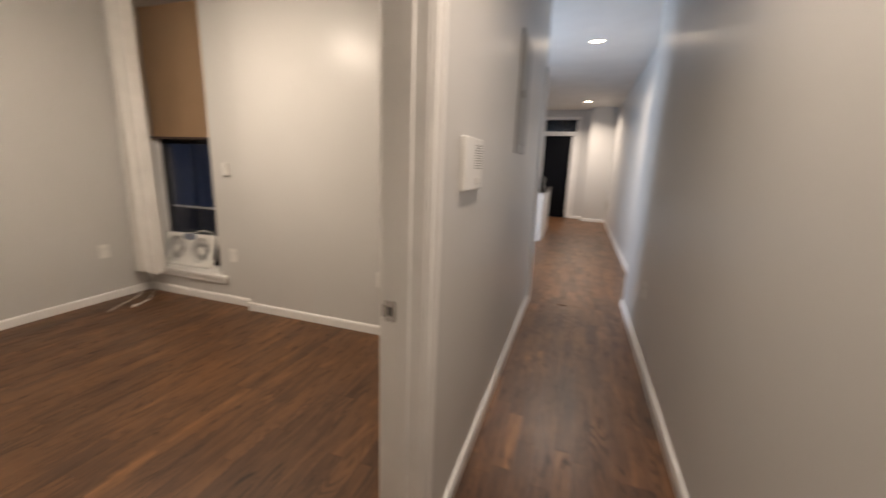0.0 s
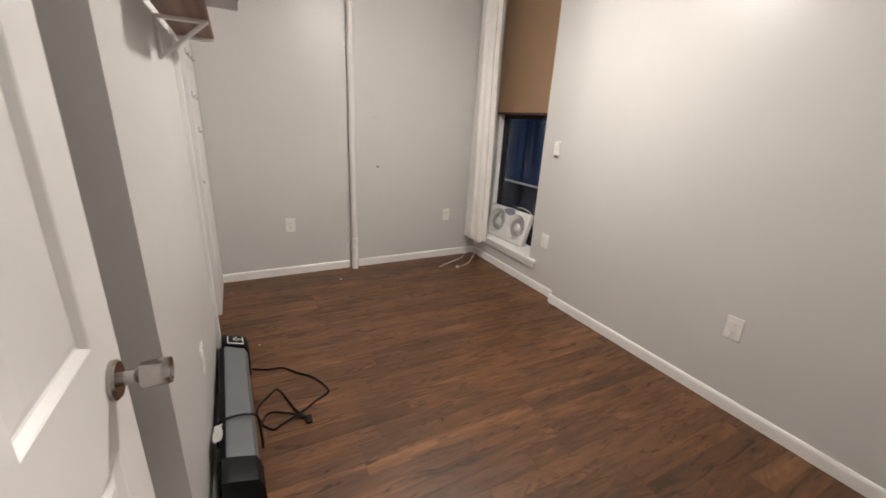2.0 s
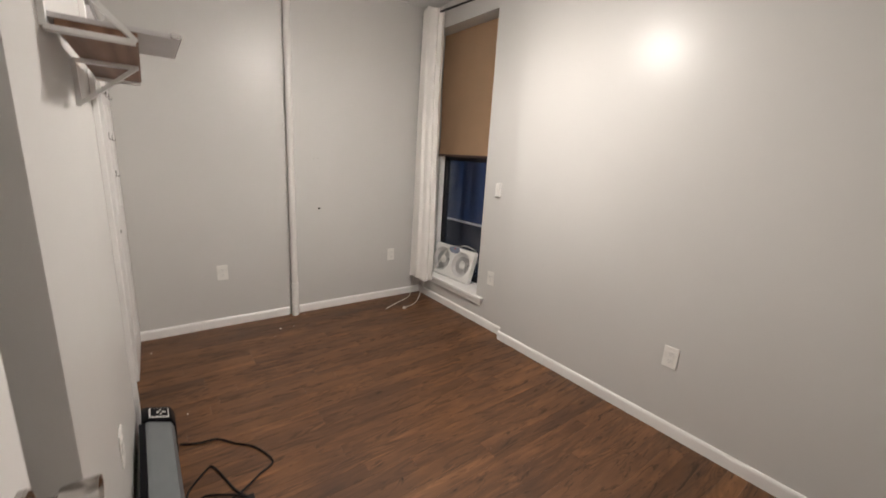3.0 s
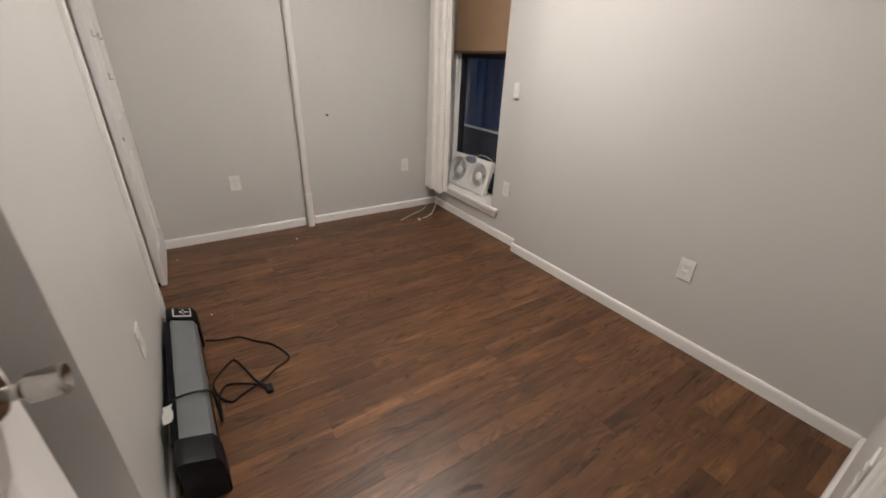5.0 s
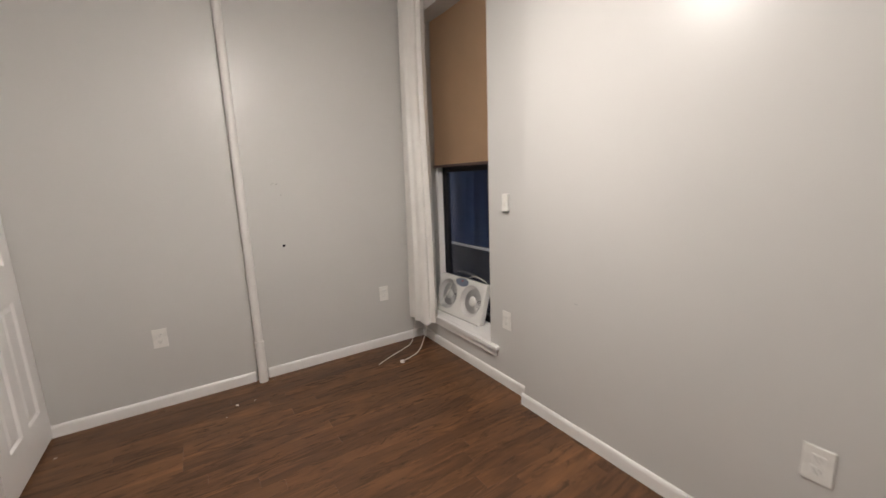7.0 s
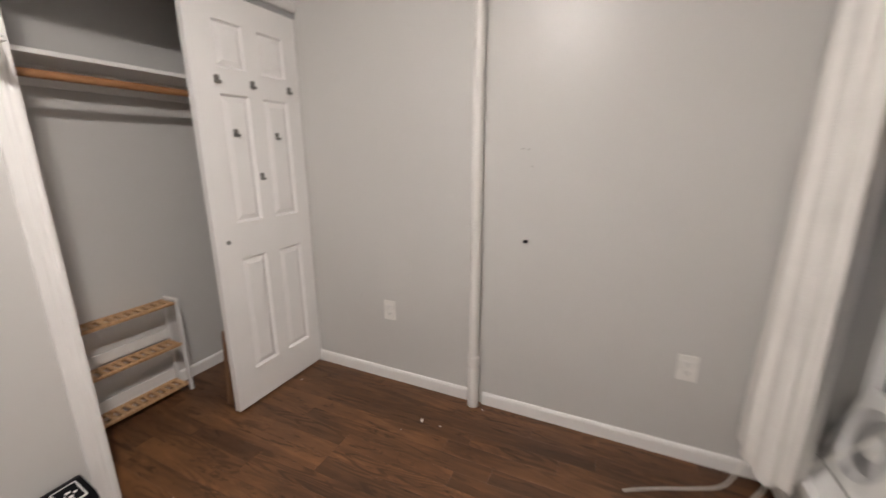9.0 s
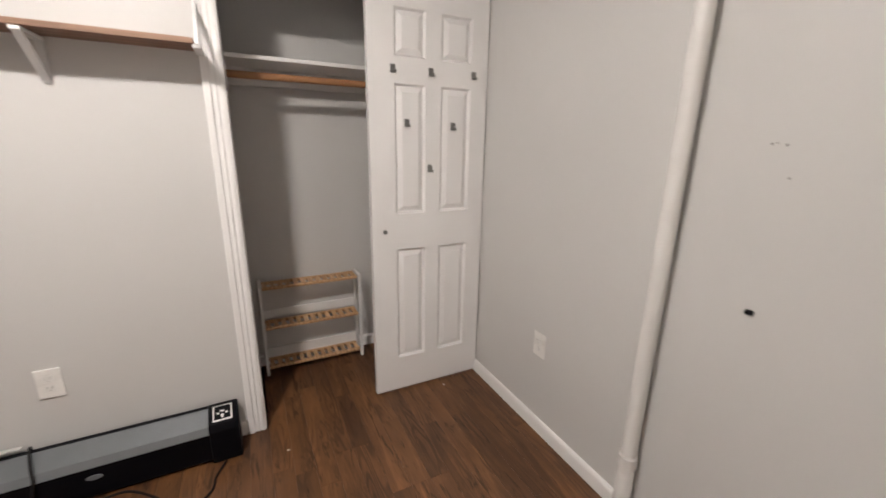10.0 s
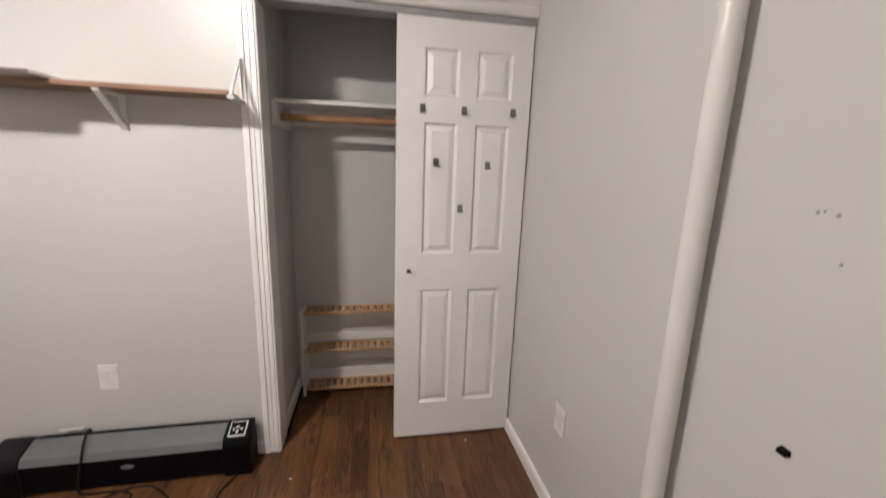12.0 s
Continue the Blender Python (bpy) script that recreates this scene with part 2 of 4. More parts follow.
M_BLACK = mat("black_plastic", (0.0025, 0.0025, 0.004), 0.45, spec=0.12, vary=0.15, vary_scale=12, bump=0.08, bump_scale=500)
M_CORD = mat("black_cord", (0.009, 0.0085, 0.0085), 0.6, spec=0.25, vary=0.1)
M_GREY = mat("heater_grey", (0.185, 0.2, 0.21), 0.42, metal=0.4, vary=0.06, vary_scale=10, bump=0.1, bump_scale=300)
M_GREY_CAP = mat("heater_cap", (0.009, 0.009, 0.0115), 0.5, spec=0.2, vary=0.08, vary_scale=10)
M_BLIND = mat("tan_blind", (0.64, 0.425, 0.26), 0.75, bump=0.25, bump_scale=420, vary=0.03, vary_scale=5)
M_CURTAIN = mat("white_curtain", (0.80, 0.78, 0.745), 0.9, bump=0.9, bump_scale=110, vary=0.04, vary_scale=9, weave=(0.22, 0.22, 1.0))
M_FRAME = mat("window_frame_dark", (0.018, 0.018, 0.022), 0.4, vary=0.1)
M_SCREEN = mat("window_rail", (0.42, 0.43, 0.45), 0.5, metal=0.2)
M_LAMPGLASS = mat("lamp_glass", (0.9, 0.88, 0.84), 0.3, emit=(1.0, 0.925, 0.86), strength=LAMP_STRENGTH)
M_SPOT = mat("downlight_lens", (0.9, 0.88, 0.84), 0.3, emit=(1.0, 0.88, 0.74), strength=40.0)
M_WHITE_METAL = mat("white_metal", (0.74, 0.735, 0.72), 0.35, vary=0.03, vary_scale=15)
M_DARKGLASS = mat("dark_glass", (0.012, 0.013, 0.017), 0.06, vary=0.05)
M_EDGE = mat("board_edge", (0.085, 0.055, 0.048), 0.6, vary=0.1, vary_scale=20)
M_CABLE = mat("white_cable", (0.74, 0.72, 0.66), 0.45, vary=0.06, vary_scale=30)
M_FANGRILLE = mat("fan_plastic", (0.60, 0.59, 0.58), 0.38, vary=0.04, vary_scale=10)
M_FANDARK = mat("fan_hollow", (0.17, 0.168, 0.165), 0.6)
M_LABEL = mat("fan_label", (0.22, 0.25, 0.33), 0.35)
M_RED = mat("red_mark", (0.45, 0.05, 0.04), 0.4)
M_MESH = mat("screen_mesh", (0.012, 0.012, 0.015), 0.8, spec=0.1, vary=0.1)
M_MESH.node_tree.nodes["Principled BSDF"].inputs["Alpha"].default_value = 0.55
M_PANEL = mat("panel_grey", (0.33, 0.33, 0.33), 0.42, vary=0.05)
M_PAPER = mat("paper_scrap", (0.82, 0.81, 0.78), 0.85)
M_SUB = mat("subfloor", (0.02, 0.012, 0.008), 0.9)
M_COUNTER = mat("black_counter", (0.015, 0.014, 0.014), 0.25)
M_FLOOR = plank_mat("floor_plank", False, 0.37)
M_FLOOR_FAR = plank_mat("floor_plank_far", True, 0.34)
M_SHELFWOOD = wood_mat("shelf_wood", (0.15, 0.07, 0.041), (0.21, 0.105, 0.062), (0.27, 0.142, 0.086), rough=0.5, along="X", contrast=0.3, grain=0.6)
M_SHELFEDGE = wood_mat("shelf_edge_wood", (0.12, 0.06, 0.035), (0.26, 0.15, 0.092), (0.35, 0.215, 0.14), rough=0.5, along="X", contrast=0.3, grain=0.7)
M_BOARD = wood_mat("board_wood", (0.12, 0.06, 0.03), (0.2, 0.105, 0.055), (0.27, 0.15, 0.085), rough=0.6, along="Z", contrast=0.2, grain=0.7)
M_SHELFDARK = mat("shelf_laminate", (0.55, 0.53, 0.535), 0.5, vary=0.06, vary_scale=8)
M_ROD = wood_mat("rod_wood", (0.20, 0.085, 0.034), (0.33, 0.155, 0.066), (0.42, 0.215, 0.10), rough=0.45, along="X", contrast=0.3)
M_SLAT = wood_mat("slat_wood", (0.36, 0.2, 0.09), (0.52, 0.32, 0.165), (0.62, 0.41, 0.23), rough=0.5, along="Y", contrast=0.35, grain=1.5)
M_GLASS = glass_mat("window_glass")
M_NIGHT = night_mat("night_outside")


# ---- mesh helpers ----
def box(bm, lo, hi, bevel=0.0, seg=2):
    x0, y0, z0 = (min(a, b) for a, b in zip(lo, hi))
    x1, y1, z1 = (max(a, b) for a, b in zip(lo, hi))
    v = [bm.verts.new(c) for c in ((x0, y0, z0), (x1, y0, z0), (x1, y1, z0), (x0, y1, z0), (x0, y0, z1), (x1, y0, z1), (x1, y1, z1), (x0, y1, z1))]
    f = [bm.faces.new([v[i] for i in q]) for q in ((3, 2, 1, 0), (4, 5, 6, 7), (0, 1, 5, 4), (1, 2, 6, 5), (2, 3, 7, 6), (3, 0, 4, 7))]
    if bevel:
        edges = list({e for face in f for e in face.edges})
        bmesh.ops.bevel(bm, geom=edges, offset=bevel, segments=seg, affect="EDGES", profile=0.5)
    return bm


def boxes(*specs, bevel=0.0):
    bm = bmesh.new()
    for lo, hi in specs:
        box(bm, lo, hi, bevel)
    return bm


def lathe(bm, profile, m=None, n=32, closed=False):
    """Turn a profile of (radius, height) about z, then place it by m."""
    m = m or Matrix()
    rings = []
    for r, z in profile:
        if r < 1e-6:
            rings.append([bm.verts.new(m @ Vector((0, 0, z)))])
        else:
            rings.append([bm.verts.new(m @ Vector((r * math.cos(2 * math.pi * i / n), r * math.sin(2 * math.pi * i / n), z))) for i in range(n)])
    pairs = list(zip(rings, rings[1:])) + ([(rings[-1], rings[0])] if closed else [])
    for a, b in pairs:
        for i in range(n):
            j = (i + 1) % n
            if len(a) == 1 and len(b) == 1:
                continue
            if len(a) == 1:
                bm.faces.new((a[0], b[j], b[i]))
            elif len(b) == 1:
                bm.faces.new((a[i], a[j], b[0]))
            else:
                bm.faces.new((a[i], a[j], b[j], b[i]))
    return bm


def smooth_line(pts, steps=8):
    """A smooth line through the points."""
    p = [Vector(q) for q in pts]
    p = [2 * p[0] - p[1]] + p + [2 * p[-1] - p[-2]]
    out = []
    for a, b, c, d in zip(p, p[1:], p[2:], p[3:]):
        for k in range(steps):
            t = k / steps
            out.append(0.5 * (2 * b + (c - a) * t + (2 * a - 5 * b + 4 * c - d) * t * t + (3 * b - a - 3 * c + d) * t ** 3))
    out.append(p[-2])
    return out


def tube(bm, pts, r, sides=8):
    rings = []
    up = Vector((0, 0, 1))
    for i, q in enumerate(pts):
        d = (pts[min(i + 1, len(pts) - 1)] - pts[max(i - 1, 0)]).normalized()
        a = d.cross(up if abs(d.z) < 0.95 else Vector((1, 0, 0))).normalized()
        b = d.cross(a)
        rings.append([bm.verts.new(q + r * (a * math.cos(2 * math.pi * k / sides) + b * math.sin(2 * math.pi * k / sides))) for k in range(sides)])
    for a, b in zip(rings, rings[1:]):
        for k in range(sides):
            bm.faces.new((a[k], a[(k + 1) % sides], b[(k + 1) % sides], b[k]))
    bm.faces.new(rings[0])
    bm.faces.new(rings[-1])
    return bm


def extrude_profile(bm, profile, axis, a, b):
    """A closed outline in the two other axes, drawn out along axis from a to b."""
    def place(u, v, w):
        return {"x": (w, u, v), "y": (u, w, v), "z": (u, v, w)}[axis]
    lo = [bm.verts.new(place(u, v, a)) for u, v in profile]
    hi = [bm.verts.new(place(u, v, b)) for u, v in profile]
    n = len(profile)
    for i in range(n):
        bm.faces.new((lo[i], lo[(i + 1) % n], hi[(i + 1) % n], hi[i]))
    bm.faces.new(lo)
    bm.faces.new(hi)
    return bm


def finish(name, bm, material, smooth=False):
    bmesh.ops.recalc_face_normals(bm, faces=bm.faces)
    me = bpy.data.meshes.new(name)
    bm.to_mesh(me)
    bm.free()
    for mm in material if isinstance(material, (list, tuple)) else [material]:
        me.materials.append(mm)
    if smooth:
        for poly in me.polygons:
            poly.use_smooth = True
        me.set_sharp_from_angle(angle=radians(40))
    return me


def part(name, bm, material, parent, label="", smooth=False, m=None):
    ob = new(name, finish(name, bm, material, smooth))
    ob.parent = parent
    if m is not None:
        ob.matrix_basis = m
    if label:
        ob["label"] = label
    return ob


def thing(name, bm, material, label, category, group="", kind="", smooth=False, m=None):
    ob = new(name, finish(name, bm, material, smooth))
    if m is not None:
        ob.matrix_basis = m
    return tagged(ob, label, category, group, kind)


def group_of(name, label, category, m=None, group="", kind=""):
    ob = new(name)
    ob.empty_display_size = 0.05
    if m is not None:
        ob.matrix_basis = m
    return tagged(ob, label, category, group, kind)


def structure(name, bm, material, label, category):
    return thing(name, bm, material, label, category, kind="structure")


# ---- structure: bedroom, closet, hall, far room ----
WX, EX = -3.835, -0.46           # bedroom west and east faces
NB, NW, BX = 2.49, 2.55, -2.54   # north chimney-breast face, window wall face, step between them
SY, CY = 0.175, 0.06             # south wall, its two faces
HL, HR = -0.34, 0.545            # hall's two faces
JS, JN, DH = 0.135, 0.93, 2.05  # entry opening: jambs and head
WL, WR, WB, WT = -3.79, -2.92, 0.25, 2.53  # window opening
JOG = -1.41                      # where the south wall steps back behind the entry door
CL, CH = -2.665, 2.05            # closet opening: east side and head
HE, HER = 3.77, 3.98             # where the hall's two sides end
FARY, FARX = 10.75, 0.74

structure("wall_west", boxes(((WX - 0.15, -0.6, 0), (WX, 2.84, CEIL))), M_WALL, "light warm grey painted bedroom wall with a pipe", "wall")
structure("wall_north", boxes(
    ((BX, NB, 0), (EX, 2.84, CEIL)),
    ((WR, NW, 0), (BX, 2.84, CEIL)),
    ((WX, NW, 0), (WL, 2.84, CEIL)),
    ((WL, NW, 0), (WR, 2.84, WB - 0.03)),
    ((WL, NW, WT), (WR, 2.84, CEIL))), M_WALL, "light grey painted wall with a tall window and shallow step", "wall")
structure("wall_south", boxes(
    ((CL + 0.02, CY, 0), (JOG, SY, CEIL)),
    ((WX, CY, CH), (CL + 0.02, SY, CEIL)),
    ((JOG - 0.115, -0.115, 0), (JOG, CY, CEIL)),
    ((JOG, -0.115, 0), (EX, 0.0, CEIL))), M_WALL, "light grey painted wall holding the closet opening", "wall")
structure("wall_east", boxes(
    ((EX, -1.3, 0), (HL, JS - 0.02, CEIL)),
    ((EX, JN + 0.02, 0), (HL, HE, CEIL)),
    ((EX, JS - 0.02, DH + 0.02), (HL, JN + 0.02, CEIL))), M_WALL, "grey painted partition between bedroom and hall", "wall")
structure("wall_closet", boxes(
    ((WX, -0.54, 0), (CL + 0.12, -0.42, CEIL)),
    ((CL + 0.02, -0.42, 0), (CL + 0.12, CY, CEIL))), M_WALL, "grey painted inner walls of the closet", "wall")
structure("wall_hall_right", boxes(
    ((HR, -1.3, 0), (HR + 0.35, HER, CEIL)),
    ((FARX, HER, 0), (FARX + 0.15, FARY, CEIL))), M_WALL, "grey painted long wall of the hall", "wall")
structure("wall_hall_end", boxes(((HL, -1.42, 0), (HR + 0.35, -1.3, CEIL))), M_WALL, "plain grey wall closing the hall behind", "wall")
structure("wall_far", boxes(
    ((-3.2, FARY, 0), (-0.92, FARY + 0.15, CEIL)),
    ((-0.14, FARY, 0), (FARX + 0.15, FARY + 0.15, CEIL)),
    ((-0.92, FARY, 2.48), (-0.14, FARY + 0.15, CEIL)),
    ((0.18, FARY - 0.4, 0), (FARX, FARY, CEIL))), M_WALL, "grey painted end wall with a door and transom", "wall")
structure("wall_far_left", boxes(
    ((-2.35, HE, 0), (-2.2, FARY + 0.15, CEIL)),
    ((-2.35, HE - 0.15, 0), (EX, HE - 0.03, CEIL))), M_WALL, "plain grey side wall of the far room", "wall")
structure("ceiling", boxes(
    ((-4.0, -0.6, CEIL), (HL - 0.07, 2.95, CEIL + 0.1))), M_CEIL, "flat pale painted bedroom ceiling", "ceiling")
structure("ceiling_hall", boxes(
    ((HL - 0.07, -1.45, CEIL), (1.0, HE, CEIL + 0.1)), ((-3.4, HE, CEIL), (1.0, 11.0, CEIL + 0.1))), M_CEIL, "flat pale painted hall ceiling with downlights", "ceiling")
structure("ceiling_closet", boxes(((WX, -0.42, 2.5), (CL + 0.02, CY, 2.56))), M_CEIL, "dim painted closet ceiling", "ceiling")


def base_run(name, p, q, side, label="white painted baseboard with a rounded top"):
    """A baseboard from p to q on the floor; side: which way it stands out from the wall."""
    h, d = 0.070, 0.014
    prof = [(0, 0), (d, 0), (d, h - 0.016), (d - 0.002, h - 0.008), (d - 0.006, h - 0.002), (0, h)]
    bm = bmesh.new()
    if abs(p[1] - q[1]) < 1e-6:
        extrude_profile(bm, [(p[1] + side * u, v) for u, v in prof], "x", p[0], q[0])
    else:
        extrude_profile(bm, [(p[0] + side * u, v) for u, v in prof], "y", p[1], q[1])
    return structure(name, bm, M_TRIM, label, "baseboard")


base_run("baseboard", (WX, CY + 0.1, 0), (WX, 1.20, 0), 1)
base_run("baseboard", (WX, 1.285, 0), (WX, NW - 0.014, 0), 1)
base_run("baseboard", (WX, NW, 0), (BX + 0.0, NW, 0), -1)
base_run("baseboard", (BX - 0.014, NB, 0), (EX - 0.014, NB, 0), -1)
base_run("baseboard", (EX, JN + 0.085, 0), (EX, NB, 0), -1)
base_run("baseboard", (-2.585, SY, 0), (JOG, SY, 0), 1)
base_run("baseboard", (WX, -0.42, 0), (CL + 0.006, -0.42, 0), 1)
base_run("baseboard", (CL + 0.02, -0.406, 0), (CL + 0.02, CY, 0), -1)
base_run("baseboard", (HL, JN + 0.085, 0), (HL, HE - 0.06, 0), 1)
base_run("baseboard", (HR, -1.3, 0), (HR, HER, 0), -1)
base_run("baseboard", (HR - 0.014, HER, 0), (FARX, HER, 0), 1)
base_run("baseboard", (FARX, HER + 0.014, 0), (FARX, FARY - 0.4, 0), -1)
base_run("baseboard", (-0.06, FARY, 0), (0.166, FARY, 0), -1)
base_run("baseboard", (0.18, FARY - 0.4, 0), (FARX - 0.014, FARY - 0.4, 0), -1)


def casing(name, face, sign, a0, a1, z0, z1, plane, left=True, right=True, w=0.07):
    """Moulded trim round an opening from a0 to a1 in a wall; plane: 'y' or 'x' is the wall's normal, face its place."""
    bm = bmesh.new()
    steps = [(0.001, w - 0.003, 0.011), (0.008, 0.022, 0.016), (0.030, 0.040, 0.014), (0.050, w, 0.019)]
    for s0, s1, d in steps:
        def put(u0, u1, v0, v1):
            if plane == "y":
                box(bm, (u0, face, v0), (u1, face + sign * d, v1), 0.002, 1)
            else:
                box(bm, (face, u0, v0), (face + sign * d, u1, v1), 0.002, 1)
        e0 = a0 - s1 if left else a0
        e1 = a1 + s1 if right else a1
        if left:
            put(a0 - s1, a0 - s0, z0, z1 + s0)
        if right:
            put(a1 + s0, a1 + s1, z0, z1 + s0)
        put(e0, e1, z1 + s0, z1 + s1)
    return structure(name, bm, M_TRIM, "white moulded wooden casing round an opening", "trim")


casing("trim_closet", SY, 1, WX, CL, 0, CH, "y", left=False, w=0.075)
casing("trim_entry_hall", HL, 1, JS, JN + 0.006, 0, DH, "x")
casing("trim_entry_room", EX, -1, JS, JN + 0.006, 0, DH, "x")
structure("trim_entry_jamb", boxes(
    ((EX - 0.001, JN, 0), (HL + 0.001, JN + 0.02, DH)), ((EX - 0.001, JS - 0.02, 0), (HL + 0.001, JS, DH)),
    ((EX - 0.001, JS - 0.02, DH), (HL + 0.001, JN + 0.02, DH + 0.02)),
    ((-0.41, JN - 0.012, 0), (-0.375, JN, DH)), ((-0.41, JS, 0), (-0.375, JS + 0.012, DH)), ((-0.41, JS + 0.012, DH - 0.012), (-0.375, JN - 0.012, DH)), bevel=0.002),
    M_TRIM, "white painted door jamb with a stop strip", "trim")
structure("trim_closet_jamb", boxes(((CL, CY - 0.002, 0), (CL + 0.019, SY + 0.002, CH)), bevel=0.002), M_TRIM, "white painted closet jamb", "trim")
structure("trim_hall_opening", boxes(
    ((EX - 0.01, HE - 0.004, 0), (HL + 0.02, HE + 0.02, 2.07)), ((HL, HE - 0.07, 0), (HL + 0.018, HE - 0.004, 2.07)), ((HL, HE - 0.07, 2.07), (HL + 0.02, HE + 0.02, 2.14)), bevel=0.003),
    M_TRIM, "white painted casing at the end of the hall", "trim")

# strike plate on the entry jamb
strike = group_of("strike_plate", "brushed metal strike plate let into the white door jamb", "strike plate", pose(-0.435, JN, 0.895))
part("plate", boxes(((-0.016, -0.0025, -0.03), (0.016, 0.0, 0.03)), bevel=0.001), M_NICKEL, strike)
part("latch_hole", boxes(((-0.006, -0.0032, -0.013), (0.006, -0.0022, 0.013))), M_SLOT, strike, "dark latch hole")
part("lip", boxes(((-0.024, -0.004, -0.018), (-0.015, 0.0, 0.018)), bevel=0.001), M_NICKEL, strike)


# ---- window ----
window = tagged(new("window_1"), "tall narrow dark-framed sash window in a plastered recess", "window", kind="structure")
FY = 2.76
part("window_frame", boxes(
    ((WL, FY, WB), (WL + 0.022, FY + 0.07, WT)), ((WR - 0.045, FY, WB), (WR, FY + 0.07, WT)),
    ((WL + 0.022, FY, WB), (WR - 0.045, FY + 0.07, WB + 0.05)), ((WL + 0.022, FY, WT - 0.05), (WR - 0.045, FY + 0.07, WT)), bevel=0.004), M_FRAME, window, "dark metal frame")
part("sash", boxes(
    ((WL + 0.022, FY + 0.012, 1.385), (WR - 0.045, FY + 0.05, 1.43)), ((WL + 0.022, FY + 0.02, 0.30), (WL + 0.040, FY + 0.05, 1.385)),
    ((WR - 0.075, FY + 0.02, 0.29), (WR - 0.045, FY + 0.05, 1.385)), bevel=0.003), M_FRAME, window, "dark meeting rail and stiles")
part("screen_rail", boxes(((WL + 0.041, FY + 0.052, 0.785), (WR - 0.075, FY + 0.064, 0.803)), bevel=0.002), M_SCREEN, window, "thin grey rail")
part("insect_screen", boxes(((WL + 0.041, FY + 0.056, 0.30), (WR - 0.075, FY + 0.0575, 0.785))), M_MESH, window, "grey insect screen in the lower half")
for lo, hi in ((0.285, 1.385), (1.43, WT - 0.05)):
    pane = part("pane", boxes(((WL + 0.03, FY + 0.034, lo), (WR - 0.05, FY + 0.038, hi))), M_GLASS, window)
    pane.visible_shadow = False
sill = part("window_sill", boxes(((WL - 0.005, NW - 0.035, WB - 0.03), (WR + 0.09, NW, WB)), ((WL, NW, WB - 0.03), (WR, FY, WB)), bevel=0.005), M_TRIM, window, "white painted sill")
part("apron", boxes(((WL, NW - 0.02, WB - 0.075), (WR + 0.075, NW, WB - 0.03)), bevel=0.006), M_TRIM, sill)
part("inner_trim", boxes(((WL, FY - 0.05, WB), (WL + 0.018, FY - 0.001, WT)), ((WR - 0.03, FY - 0.05, WB), (WR, FY - 0.001, WT)), bevel=0.003), M_TRIM, window, "white inner stop trim")
structure("backdrop", boxes(((-6.5, 4.0, -2.0), (-1.0, 4.02, 4.0))), M_NIGHT, "dark blue dusk outside the window", "backdrop")

# the blind
blind = group_of("roller_blind", "tan fabric roller blind drawn halfway down the window", "blind", pose(0, 0, 0))
bm = bmesh.new()
rows_n, cols_n = 12, 10
grid = [[bm.verts.new((WL + 0.012 + (WR - WL - 0.024) * c / cols_n, 2.685 + 0.003 * math.sin(c * 0.9 + 0.5 * r) + 0.004 * math.sin(r * 0.7), 1.44 + (2.526 - 1.44) * r / rows_n)) for c in range(cols_n + 1)] for r in range(rows_n + 1)]
for r in range(rows_n):
    for c in range(cols_n):
        bm.faces.new((grid[r][c], grid[r][c + 1], grid[r + 1][c + 1], grid[r + 1][c]))
bmesh.ops.solidify(bm, geom=bm.faces[:], thickness=0.0025)
part("fabric", bm, M_BLIND, blind, smooth=True)
part("hem_bar", boxes(((WL + 0.012, 2.677, 1.425), (WR - 0.012, 2.692, 1.445)), bevel=0.004), M_EDGE, blind, "dark hem bar")
bm = bmesh.new()
lathe(bm, [(0, -0.42), (0.018, -0.42), (0.018, 0.42), (0, 0.42)], pose((WL + WR) / 2, 2.712, 2.508, 0, 90, 0), 20)
part("roller", bm, M_BLIND, blind, smooth=True)

# ---- floor ----
structure("subfloor", boxes(((-4.0, -0.6, -0.12), (1.0, 11.0, -0.0125))), M_SUB, "dark underlay below the planks", "floor")


# ---- doors ----
def panel_mesh(w, h):
    """One raised door panel, facing +y with its face at y = 0, from its lower left corner."""
    bm = bmesh.new()
    rings = []
    for inset, depth in ((0.0, 0.0), (0.003, -0.002), (0.009, -0.012), (0.013, -0.0135), (0.036, -0.003), (0.038, -0.0025)):
        rings.append([bm.verts.new((x, depth, z)) for x, z in ((inset, inset), (w - inset, inset), (w - inset, h - inset), (inset, h - inset))])
    for a, b in zip(rings, rings[1:]):
        for i in range(4):
            bm.faces.new((a[i], a[(i + 1) % 4], b[(i + 1) % 4], b[i]))
    bm.faces.new(rings[-1])
    return bm


def panel_door(name, label, width, height, thick, cols, rows, m, kind=""):
    """A six-panel moulded door with its lower hinge corner at the origin, face at y = 0, leaf running along +x."""
    door = group_of(name, label, "door", m, kind=kind)
    specs = []
    xs = [0.0] + [v for c in cols for v in c] + [width]
    for i in range(0, len(xs), 2):
        specs.append(((xs[i], -thick, 0), (xs[i + 1], 0, height)))
    zs = [0.0] + [v for r in rows for v in r] + [height]
    for c0, c1 in cols:
        for i in range(0, len(zs), 2):
            specs.append(((c0, -thick, zs[i]), (c1, 0, zs[i + 1])))
        for r0, r1 in rows:
            specs.append(((c0, -thick, r0), (c1, -0.016, r1)))
    part("leaf", boxes(*specs), M_DOOR, door)
    for c0, c1 in cols:
        for r0, r1 in rows:
            part("panel", panel_mesh(c1 - c0, r1 - r0), M_DOOR, door, m=pose(c0, 0, r0))
    return door


